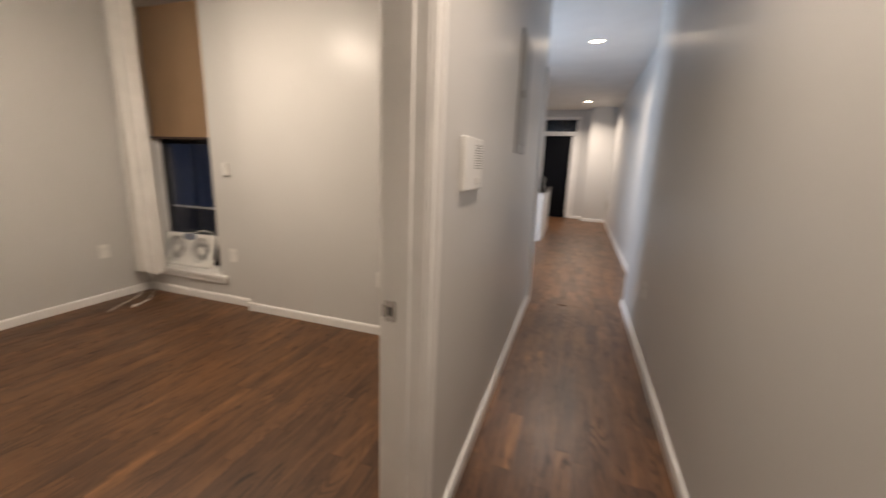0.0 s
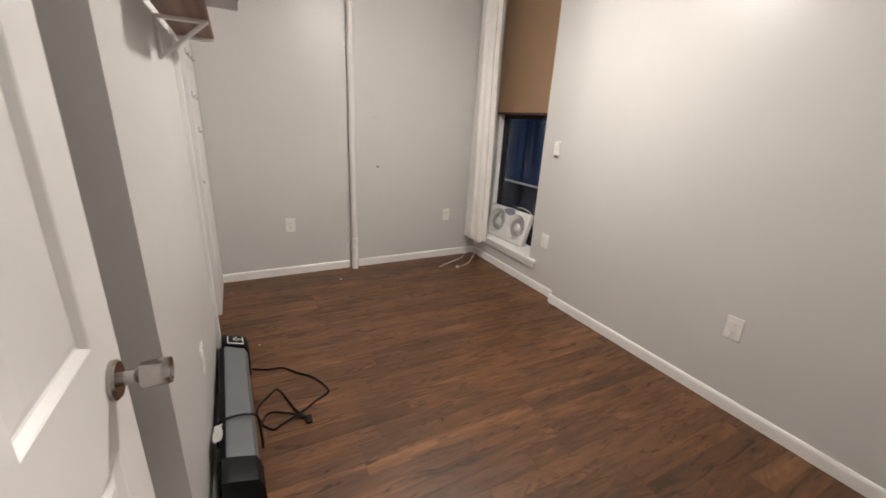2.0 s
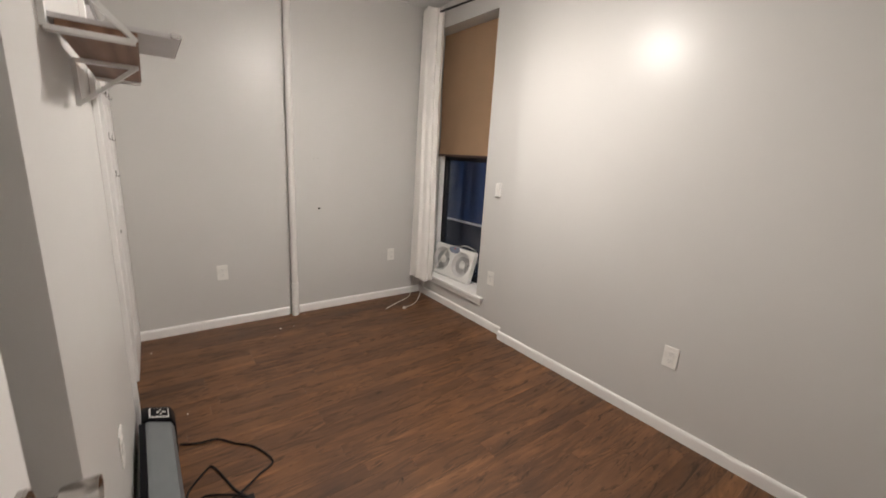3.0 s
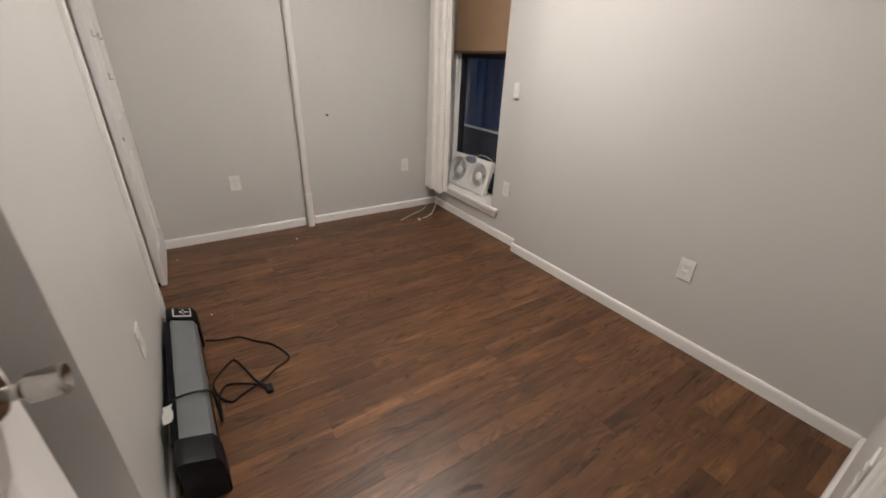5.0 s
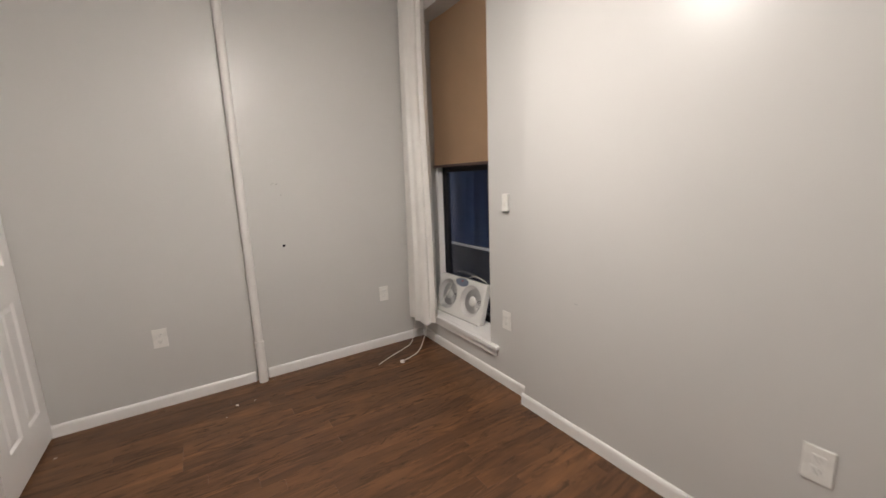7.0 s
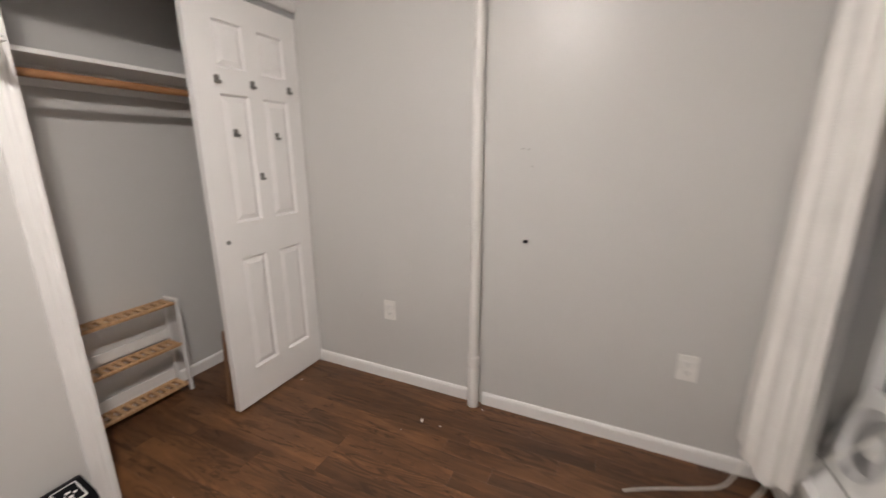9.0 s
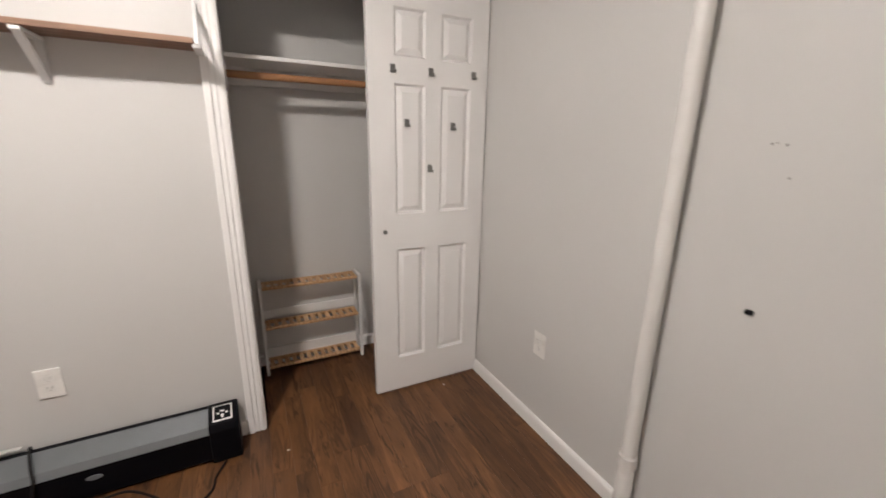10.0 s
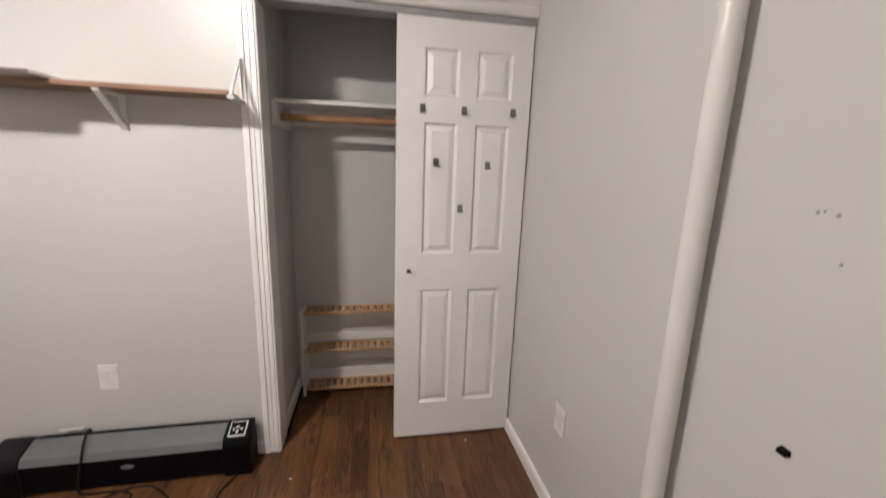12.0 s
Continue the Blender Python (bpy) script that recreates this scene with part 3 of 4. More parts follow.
ROWS6 = [(0.19, 0.80), (0.98, 1.58), (1.69, 1.89)]
closet_door = panel_door("closet_door", "white six-panel sliding closet door with small metal hooks", 0.612, 2.008, 0.034,
                         [(0.092, 0.255), (0.335, 0.49)], ROWS6, pose(-3.827, SY - 0.006, 0.012))
bm = bmesh.new()
lathe(bm, [(0.0105, 0.0), (0.0105, 0.003), (0.008, 0.004), (0.007, 0.0015), (0, 0.0015)], pose(-3.279 + 3.827, 0.0005, 0.895, -90, 0, 0), 20)
part("finger_pull", bm, M_STEEL, closet_door, "small round metal finger pull", smooth=True)


def hook(m):
    h = group_of("door_hook", "small square brushed steel adhesive hook", "hook", m, group="hooks on the closet door")
    part("plate", boxes(((-0.012, 0, -0.018), (0.012, 0.003, 0.018)), bevel=0.001), M_STEEL, h)
    bm = bmesh.new()
    extrude_profile(bm, [(0.003, -0.018), (0.003, -0.015), (0.013, -0.014), (0.015, -0.006), (0.0175, -0.006), (0.0155, -0.017)], "x", -0.012, 0.012)
    part("prong", bm, M_STEEL, h)
    return h


first_hook = hook(pose(-3.33, SY - 0.006, 1.65))
for hx, hz, dy in ((-3.518, 1.649, 0), (-3.748, 1.652, 0), (-3.397, 1.420, -0.0035), (-3.641, 1.412, -0.0035), (-3.516, 1.210, 0)):
    copy_thing(first_hook, pose(hx, SY - 0.006 + dy, hz))
thing("closet_track", boxes(((WX, CY + 0.02, CH - 0.028), (CL, SY - 0.002, CH - 0.003)), bevel=0.002), M_PANEL, "grey metal sliding door track under the closet head", "door track")

thing("rear_closet_door", boxes(((-3.80, CY + 0.040, 0.012), (-3.262, CY + 0.073, 2.01)), bevel=0.002), M_DOOR, "plain white sliding door parked behind the panelled one", "door")
thing("wooden_board", boxes(((-0.26, -0.014, 0.0), (0.0, 0.014, 0.42)), bevel=0.003), M_BOARD, "short unpainted wooden board standing behind the closet door", "board",
      m=pose(-3.246, 0.040, 0.0) @ pose(0, 0, 0, 0, -3.2, 0))

# entry door, standing open against the recess
ENTRY = pose(-0.462, 0.138, 0.012, 0, 0, 178.9)
entry = panel_door("entry_door", "white six-panel bedroom door standing open with a nickel knob", 0.766, 2.022, 0.035,
                   [(0.115, 0.335), (0.444, 0.664)], [(0.19, 0.80), (0.99, 1.59), (1.70, 1.90)], ENTRY @ Matrix.Diagonal((1, -1, 1, 1)))
bm = bmesh.new()
lathe(bm, [(0, 0.0), (0.034, 0.0), (0.034, 0.006), (0.030, 0.010), (0.0, 0.010)], pose(0.709, 0, 0.903, -90, 0, 0), 36)
rosette = part("rosette", bm, M_NICKEL, entry, "round brushed nickel rosette", smooth=True)
bm = bmesh.new()
lathe(bm, [(0.0125, 0.009), (0.0125, 0.030), (0.015, 0.036), (0.0215, 0.040), (0.0225, 0.046), (0.0235, 0.078), (0.0225, 0.082), (0.018, 0.079), (0.010, 0.074), (0.0, 0.072)], pose(0.709, 0, 0.903, -90, 0, 0), 36)
part("knob", bm, M_NICKEL, entry, "brushed nickel cylinder knob with a dished end", smooth=True)

# ---- pipe on the west wall ----
pipe = group_of("heating_riser", "white painted vertical heating pipe against the grey wall", "pipe", pose(-3.798, 1.243, 0))
bm = bmesh.new()
lathe(bm, [(0, 0), (0.0255, 0), (0.0255, CEIL), (0, CEIL)], None, 28)
part("pipe", bm, M_PIPE, pipe, smooth=True)
bm = bmesh.new()
lathe(bm, [(0.0255, 0.245), (0.031, 0.249), (0.032, 0.262), (0.029, 0.275), (0.032, 0.282), (0.031, 0.292), (0.0255, 0.296)], None, 28)
part("collar", bm, M_PIPE, pipe, "painted coupling ring", smooth=True)
bm = bmesh.new()
lathe(bm, [(0.0255, 0.0), (0.029, 0.0), (0.029, 0.215), (0.0255, 0.225)], None, 28)
part("sleeve", bm, M_PIPE, pipe, smooth=True)


# ---- outlets and wall boxes ----
def outlet(m, label="white duplex outlet plate on the grey wall"):
    """A duplex outlet; its plate faces +y at the origin."""
    o = group_of("wall_outlet", label, "outlet", m, group="wall outlets")
    part("plate", boxes(((-0.038, 0, -0.059), (0.038, 0.006, 0.059)), bevel=0.0025), M_IVORY, o)
    for z in (-0.0195, 0.0195):
        face = part("receptacle", boxes(((-0.0165, 0.0055, z - 0.0145), (0.0165, 0.0078, z + 0.0145)), bevel=0.002), M_PLASTIC, o)
        for x, hh in ((-0.0064, 0.0045), (0.0064, 0.0038)):
            part("slot", boxes(((x - 0.001, 0.0074, z - hh + 0.003), (x + 0.001, 0.0082, z + hh + 0.003))), M_GREYSLOT, face)
        bm = bmesh.new()
        lathe(bm, [(0, 0), (0.0023, 0), (0.0023, 0.0008), (0, 0.0008)], pose(0, 0.0074, z - 0.008, -90, 0, 0), 10)
        part("ground_hole", bm, M_GREYSLOT, face)
    bm = bmesh.new()
    lathe(bm, [(0, 0), (0.003, 0), (0.0022, 0.0012), (0, 0.0014)], pose(0, 0.006, 0, -90, 0, 0), 12)
    part("screw", bm, M_IVORY, o)
    return o


first_outlet = outlet(pose(-1.965, SY, 0.445))
for m in (pose(-1.286, NB, 0.437, 0, 0, 180), pose(-2.757, NW, 0.447, 0, 0, 180), pose(WX, 0.711, 0.443, 0, 0, -90), pose(WX, 2.19, 0.440, 0, 0, -90),
          pose(HR, 2.98, 0.47, 0, 0, 90), pose(EX, 1.43, 0.66, 0, 0, 90)):
    copy_thing(first_outlet, m)

remote = group_of("wall_control", "slim white plastic control box on the wall beside the window", "wall control", pose(-2.752, NW, 1.182, 0, 0, 180))
part("body", boxes(((-0.025, 0, -0.05), (0.025, 0.02, 0.055)), bevel=0.005), M_PLASTIC, remote)
part("rocker", boxes(((-0.016, 0.019, -0.018), (0.016, 0.0225, 0.04)), bevel=0.003), M_IVORY, remote)
part("foot", boxes(((-0.018, 0.003, -0.055), (0.018, 0.018, -0.049)), bevel=0.002), M_SLOT, remote, "dark lower edge")

# holes, hook and scuffs
for y, z, r in ((1.440, 1.343, 0.0024), (1.450, 1.3455, 0.0016), (1.470, 1.341, 0.0027), (1.489, 1.266, 0.0022)):
    bm = bmesh.new()
    lathe(bm, [(r + 0.001, 0), (r, 0.001), (r * 0.8, 0.0004), (0, 0.0004)], pose(WX, y, z, 0, 90, 0), 12)
    thing("screw_anchor", bm, M_GREYSLOT, "tiny grey screw anchor in the grey painted wall", "wall anchor", group="wall anchors")
clip = group_of("cable_clip", "small black plastic clip stuck on the grey wall", "clip", pose(WX, 1.476, 0.922, 0, 90, 0))
part("pad", boxes(((-0.0065, -0.009, 0), (0.0065, 0.009, 0.003)), bevel=0.001), M_BLACK, clip)
thing("wall_scuff", boxes(((-2.199, NB - 0.0012, 0.7115), (-2.185, NB, 0.7135))), M_PANEL, "thin dark scuff scratched on the grey wall", "scuff")
bm = bmesh.new()
extrude_profile(bm, [(-0.006, 0.003), (-0.004, 0.012), (0.004, 0.013), (0.007, 0.006), (0.004, 0.006), (0.002, 0.010), (-0.002, 0.009), (-0.003, 0.003)], "y", -0.0075, 0.0075)
part("jaw", bm, M_BLACK, clip)
for x, y, z, d in ((-2.906, SY, 2.186, 1), (-3.80, SY, 2.19, 1)):
    thing("wall_staple", boxes(((x - 0.008, y, z - 0.002), (x + 0.008, y + 0.003, z + 0.002)), bevel=0.0008), M_STEEL, "small metal staple in the grey wall", "staple", group="staples")

# ---- ceiling lamp ----
lamp = group_of("ceiling_lamp", "lit white glass bowl lamp on a short stem", "ceiling lamp", pose(LAMP[0], LAMP[1], LAMP[2]))
bm = bmesh.new()
lathe(bm, [(0, -0.018), (0.026, -0.0165), (0.052, -0.010), (0.072, 0.003), (0.080, 0.020), (0.078, 0.026), (0.0, 0.026)], None, 40)
part("bowl", bm, M_LAMPGLASS, lamp, "glowing frosted glass bowl", smooth=True)
bm = bmesh.new()
lathe(bm, [(0, 0.027), (0.084, 0.027), (0.088, 0.020), (0.092, 0.034), (0.085, 0.052), (0.03, 0.07), (0.012, 0.085), (0.012, CEIL - LAMP[2] - 0.03), (0.06, CEIL - LAMP[2] - 0.025), (0.065, CEIL - LAMP[2]), (0, CEIL - LAMP[2])], None, 40)
part("stem", bm, M_NICKEL, lamp, "brushed metal stem and canopy", smooth=True)

# ---- hall downlights ----
for (hx, hy), watts in zip(HALL_LIGHTS, HALL_WATTS):
    d = group_of("downlight", "round recessed warm ceiling downlight, switched on", "downlight", pose(hx, hy, CEIL), group="downlights along the hall")
    bm = bmesh.new()
    lathe(bm, [(0.062, 0.0), (0.085, 0.0), (0.083, -0.006), (0.066, -0.006)], None, 32, closed=True)
    part("trim_ring", bm, M_WHITE_METAL, d, smooth=True)
    bm = bmesh.new()
    lathe(bm, [(0, -0.003), (0.062, -0.003), (0.062, -0.001), (0, -0.001)], None, 32)
    part("lens", bm, M_SPOT, d, "glowing lens")
    light = bpy.data.lights.new("downlight_beam", "AREA")
    light.shape, light.size, light.energy, light.color, light.spread = "DISK", 0.12, watts, (1.0, 0.92, 0.88), radians(140)
    lob = new("downlight_beam", light)
    lob.matrix_basis = pose(hx, hy, CEIL - 0.01)

# ---- curtain and rod ----
curtain = group_of("curtain", "off-white gathered curtain panel bunched beside the window", "curtain", pose(0, 0, 0))
bm = bmesh.new()
N, R = 120, 26
cols = []
for i in range(N):
    a = 2 * math.pi * i / N
    col = []
    for r in range(R + 1):
        t = r / R
        z = 0.225 + (2.66 - 0.225) * t + 0.012 * math.sin(3 * a)
        wid = 0.126 + 0.018 * (1 - t) + 0.008 * math.sin(5 * t + 1)
        dep = 0.070 + 0.014 * (1 - t)
        fold = 1 + 0.09 * math.sin(8 * a + 0.9 * math.sin(3 * t)) + 0.035 * math.sin(13 * a + 2 * t)
        x = -3.662 + wid * math.cos(a) * fold + 0.008 * math.sin(6 * t)
        y = 2.455 + 0.010 * t + dep * math.sin(a) * fold
        col.append(bm.verts.new((max(x, WX + 0.006), min(y, NW - 0.004), z)))
    cols.append(col)
for i in range(N):
    for r in range(R):
        bm.faces.new((cols[i][r], cols[(i + 1) % N][r], cols[(i + 1) % N][r + 1], cols[i][r + 1]))
bm.faces.new([c[0] for c in cols])
bm.faces.new([c[-1] for c in cols])
part("cloth", bm, M_CURTAIN, curtain, smooth=True)
rod = group_of("curtain_rod", "dark metal curtain rod above the window", "curtain rod", pose(0, 0, 0))
bm = bmesh.new()
tube(bm, [Vector((-3.82, 2.46, 2.635)), Vector((-2.76, 2.46, 2.60))], 0.009, 12)
part("bar", bm, M_DARKMETAL, rod, smooth=True)
for x, z in ((-2.755, 2.60), (-3.79, 2.634)):
    bm = bmesh.new()
    tube(bm, smooth_line([(x, 2.46, z), (x + 0.004, 2.50, z - 0.004), (x + 0.002, NW - 0.002, z - 0.01)]), 0.007, 10)
    box(bm, (x - 0.012, NW - 0.004, z - 0.04), (x + 0.012, NW, z + 0.02), 0.002)
    part("bracket", bm, M_DARKMETAL, rod)
bm = bmesh.new()
lathe(bm, [(0, 0), (0.012, 0.002), (0.013, 0.012), (0, 0.016)], pose(-2.76, 2.46, 2.60, 0, 90, 0), 16)
part("end_cap", bm, M_DARKMETAL, rod, smooth=True)

# ---- twin window fan on the sill ----
FAN = pose(-3.452, 2.628, WB + 0.001, 0, 0, 3) @ pose(0, 0, 0, -16, 0, 0)
fan = group_of("window_fan", "white plastic twin window fan leaning on the sill", "fan", FAN)
fw, fh, ft = 0.288, 0.315, 0.045
BOWLS = ((-0.155, 0.158), (0.135, 0.158))
BOWL_R = 0.122


def rounded_rect(x0, x1, z0, z1, rad, n=6):
    """Corner-rounded outline in x and z, counter-clockwise."""
    out = []
    for cx, cz, a0 in ((x1 - rad, z0 + rad, -90), (x1 - rad, z1 - rad, 0), (x0 + rad, z1 - rad, 90), (x0 + rad, z0 + rad, 180)):
        for k in range(n + 1):
            a = radians(a0 + 90 * k / n)
            out.append((cx + rad * math.cos(a), cz + rad * math.sin(a)))
    return out


def loop_edges(bm, pts, y):
    vs = [bm.verts.new((x, y, z)) for x, z in pts]
    return vs, [bm.edges.new((vs[i], vs[(i + 1) % len(vs)])) for i in range(len(vs))]


bm = bmesh.new()
outer, front_edges = loop_edges(bm, rounded_rect(-fw + 0.008, fw - 0.008, 0.008, fh - 0.008, 0.018), 0.0)
for cx, cz in BOWLS:
    front_edges += loop_edges(bm, [(cx + BOWL_R * math.cos(2 * math.pi * k / 48), cz + BOWL_R * math.sin(2 * math.pi * k / 48)) for k in range(48)], 0.0)[1]
bmesh.ops.triangle_fill(bm, edges=front_edges, use_beauty=True)
last = outer
for inset, y in ((0.002, 0.003), (0.0, 0.010), (0.0, ft)):
    nxt = [bm.verts.new((x, y, z)) for x, z in rounded_rect(-fw + inset, fw - inset, inset, fh - inset, 0.022)]
    for i in range(len(nxt)):
        j = (i + 1) % len(nxt)
        bm.faces.new((last[i], last[j], nxt[j], nxt[i]))
    last = nxt
bm.faces.new(last)
part("housing", bm, M_PLASTIC, fan, smooth=True)
for cx, cz in BOWLS:
    m0 = pose(cx, 0.0, cz, 90, 0, 0)
    bm = bmesh.new()
    lathe(bm, [(BOWL_R, 0.0), (BOWL_R - 0.004, -0.004), (0.112, -0.014), (0.098, -0.026), (0.094, -0.030)], m0, 48)
    bowl = part("bowl", bm, M_FANGRILLE, fan, "round recessed air outlet", smooth=True)
    bm = bmesh.new()
    lathe(bm, [(0.096, -0.034), (0.09, -0.040), (0, -0.042)], m0, 40)
    part("hollow", bm, M_FANDARK, bowl, "dark opening behind the vanes")
    bm = bmesh.new()
    sheet = []
    for k in range(41):
        a = radians(22 + 283 * k / 40)
        sheet.append([bm.verts.new(m0 @ Vector((q * math.cos(a), q * math.sin(a), z))) for q, z in ((0.040, -0.024), (0.066, -0.026), (0.096, -0.030))])
    for p, q in zip(sheet, sheet[1:]):
        for i in range(2):
            bm.faces.new((p[i], p[i + 1], q[i + 1], q[i]))
    bmesh.ops.solidify(bm, geom=bm.faces[:], thickness=0.003)
    part("shroud", bm, M_FANGRILLE, bowl, smooth=True)
    for k in range(8):
        a = radians(-52 + 10.2 * k)
        bm = bmesh.new()
        quad = []
        for q, da in ((0.038, -0.06), (0.038, 0.06), (0.097, 0.045), (0.097, -0.035)):
            quad.append([bm.verts.new(m0 @ Vector((q * math.cos(a + da), q * math.sin(a + da), z))) for z in (-0.025, -0.032)])
        bm.faces.new([q[0] for q in quad])
        bm.faces.new([q[1] for q in quad][::-1])
        for i in range(4):
            j = (i + 1) % 4
            bm.faces.new((quad[i][0], quad[i][1], quad[j][1], quad[j][0]))
        part("vane", bm, M_FANGRILLE, bowl)
    bm = bmesh.new()
    lathe(bm, [(0, -0.010), (0.018, -0.011), (0.034, -0.017), (0.042, -0.026), (0.040, -0.036), (0, -0.036)], m0, 32)
    part("hub", bm, M_PLASTIC, bowl, smooth=True)
bm = bmesh.new()
lathe(bm, [(0, 0.007), (0.045, 0.006), (0.051, 0.001), (0.0, 0.001)], pose(0.0, 0.0, fh - 0.030, 90, 0, 0) @ Matrix.Diagonal((1.55, 0.72, 1, 1)), 32)
dial = part("control_panel", bm, M_LABEL, fan, "blue-grey oval control panel", smooth=True)
bm = bmesh.new()
lathe(bm, [(0, 0.011), (0.006, 0.011), (0.007, 0.006)], pose(0.012, 0.0, fh - 0.022, 90, 0, 0), 16)
part("button", bm, M_RED, dial, "small red button")
part("base_lip", boxes(((-fw + 0.02, -0.002, 0.0), (fw - 0.02, 0.002, 0.004)), bevel=0.0005), M_GREYSLOT, fan, "dark lower edge")
bm = bmesh.new()
tube(bm, smooth_line([(-3.41, 2.735, 0.556), (-3.34, 2.735, 0.585), (-3.26, 2.735, 0.582), (-3.18, 2.738, 0.555), (-3.15, 2.742, 0.46)]), 0.0035)
tube(bm, smooth_line([(-3.41, 2.725, 0.560), (-3.50, 2.68, 0.545), (-3.545, 2.62, 0.43), (-3.575, 2.54, 0.30), (-3.60, 2.46, 0.22), (-3.62, 2.44, 0.10), (-3.55, 2.34, 0.012), (-3.50, 2.24, 0.006), (-3.475, 2.165, 0.006)]), 0.0035)
fan_cord = thing("fan_cord", bm, M_CABLE, "white power cord hanging from the fan to the floor", "power cord", smooth=True)
bm = bmesh.new()
lathe(bm, [(0, 0), (0.007, 0.001), (0.013, 0.008), (0.013, 0.03), (0, 0.032)], pose(-3.462, 2.128, 0.0135, -90, 0, -20), 14)
part("plug", bm, M_PLASTIC, fan_cord, "white plug", smooth=True)
bm = bmesh.new()
tube(bm, smooth_line([(-3.78, 2.44, 0.21), (-3.77, 2.42, 0.10), (-3.72, 2.36, 0.012), (-3.66, 2.25, 0.005), (-3.61, 2.14, 0.005), (-3.57, 2.06, 0.005), (-3.53, 1.99, 0.005)]), 0.0035)
thing("loose_cable", bm, M_CABLE, "thin white loose cable on the dark floor", "cable", smooth=True)

# ---- baseboard heater ----
heater = group_of("baseboard_heater", "long black electric baseboard heater with a grey top grille", "heater", pose(-2.48, 0.206, 0) @ pose(0, 0, 0, 0, 0, 1.3) @ pose(2.48, -0.2, 0))
HX0, HX1, HY = -2.56, -1.575, 0.198
prof = [(0.0, 0.012), (0.103, 0.012), (0.107, 0.02), (0.107, 0.140), (0.0, 0.180)]
bm = bmesh.new()
extrude_profile(bm, [(HY + u, v) for u, v in prof], "x", HX0 + 0.11, HX1 - 0.11)
part("body", bm, M_BLACK, heater, "glossy black front")
part("back_panel", boxes(((HX0 + 0.109, HY - 0.014, 0.03), (HX1 - 0.109, HY + 0.008, 0.203)), bevel=0.003), M_BLACK, heater, "black back panel")
gp = [(HY + 0.010, 0.178), (HY + 0.108, 0.1395), (HY + 0.110, 0.143), (HY + 0.098, 0.172), (HY + 0.020, 0.204), (HY + 0.010, 0.203)]
bm = bmesh.new()
extrude_profile(bm, gp, "x", HX0 + 0.108, HX1 - 0.108)
top = part("top_grille", bm, M_GREY, heater, "ribbed grey metal top")
bm = bmesh.new()
for k in range(15):
    t = (k + 0.5) / 15
    y, z = HY + 0.020 + 0.077 * t, 0.2035 - 0.032 * t
    box(bm, (HX0 + 0.115, y - 0.0016, z - 0.003), (HX1 - 0.115, y + 0.0016, z + 0.0014), 0.0006, 1)
part("grille_ribs", bm, M_GREY, top)
for name, x0, x1, material in (("control_end", HX0, HX0 + 0.112, M_BLACK), ("end_cap", HX1 - 0.112, HX1, M_GREY_CAP)):
    cap = [(HY - 0.004, 0.0), (HY + 0.112, 0.0), (HY + 0.117, 0.006), (HY + 0.117, 0.150), (HY + 0.103, 0.184), (HY + 0.018, 0.214), (HY - 0.004, 0.212)]
    bm = bmesh.new()
    extrude_profile(bm, cap, "x", x0, x1)
    bmesh.ops.bevel(bm, geom=bm.edges[:], offset=0.005, segments=2, affect="EDGES", profile=0.5)
    end = part(name, bm, material, heater, smooth=True)
    if name == "control_end":
        slope = Matrix.Translation((x0 + 0.058, HY + 0.060, 0.2005)) @ pose(0, 0, 0, -19.5, 0, 0)
        part("display", boxes(((-0.036, -0.038, -0.003), (0.036, 0.038, 0.0025)), bevel=0.002), M_PLASTIC, end, "white framed control display", m=slope)
    else:
        part("black_front", boxes(((x0 + 0.004, HY + 0.115, 0.008), (x1 + 0.001, HY + 0.120, 0.135)), bevel=0.002), M_BLACK, end)
face = part("display_face", boxes(((-0.031, -0.033, 0.002), (0.031, 0.033, 0.0042)), bevel=0.001), M_BLACK, heater, "black display face with white keys", m=slope)
bm = bmesh.new()
for x, y, w, h in ((0, -0.014, 0.006, 0.005), (-0.016, -0.004, 0.005, 0.004), (0.016, -0.004, 0.005, 0.004), (0, 0.006, 0.007, 0.004), (0, -0.024, 0.004, 0.003)):
    box(bm, (x - w, -y - h, 0.0042), (x + w, -y + h, 0.0052), 0.0006, 1)
part("keys", bm, M_IVORY, face)
bm = bmesh.new()
lathe(bm, [(0, 0.002), (0.018, 0.002), (0.02, 0.0)], pose(-2.07, HY + 0.1072, 0.098, -90, 0, 0) @ Matrix.Diagonal((1.3, 0.55, 1, 1)), 28)
part("badge", bm, M_GREY, heater, "small oval badge", smooth=True)
bm = bmesh.new()
tube(bm, smooth_line([(-2.50, 0.328, 0.006), (-2.465, 0.40, 0.005), (-2.45, 0.475, 0.005), (-2.373, 0.544, 0.005), (-2.296, 0.617, 0.005), (-2.162, 0.665, 0.005), (-2.113, 0.598, 0.005), (-2.06, 0.525, 0.006), (-2.015, 0.431, 0.005), (-1.994, 0.394, 0.005),
                      (-2.032, 0.357, 0.005), (-2.075, 0.340, 0.005), (-2.163, 0.336, 0.005), (-2.265, 0.415, 0.005), (-2.262, 0.439, 0.005), (-2.199, 0.462, 0.005), (-2.075, 0.498, 0.008), (-1.999, 0.54, 0.012)], 10), 0.0048)
heater_cord = thing("heater_cord", bm, M_CORD, "black power cord looped on the wooden floor", "power cord", smooth=True)
bm = bmesh.new()
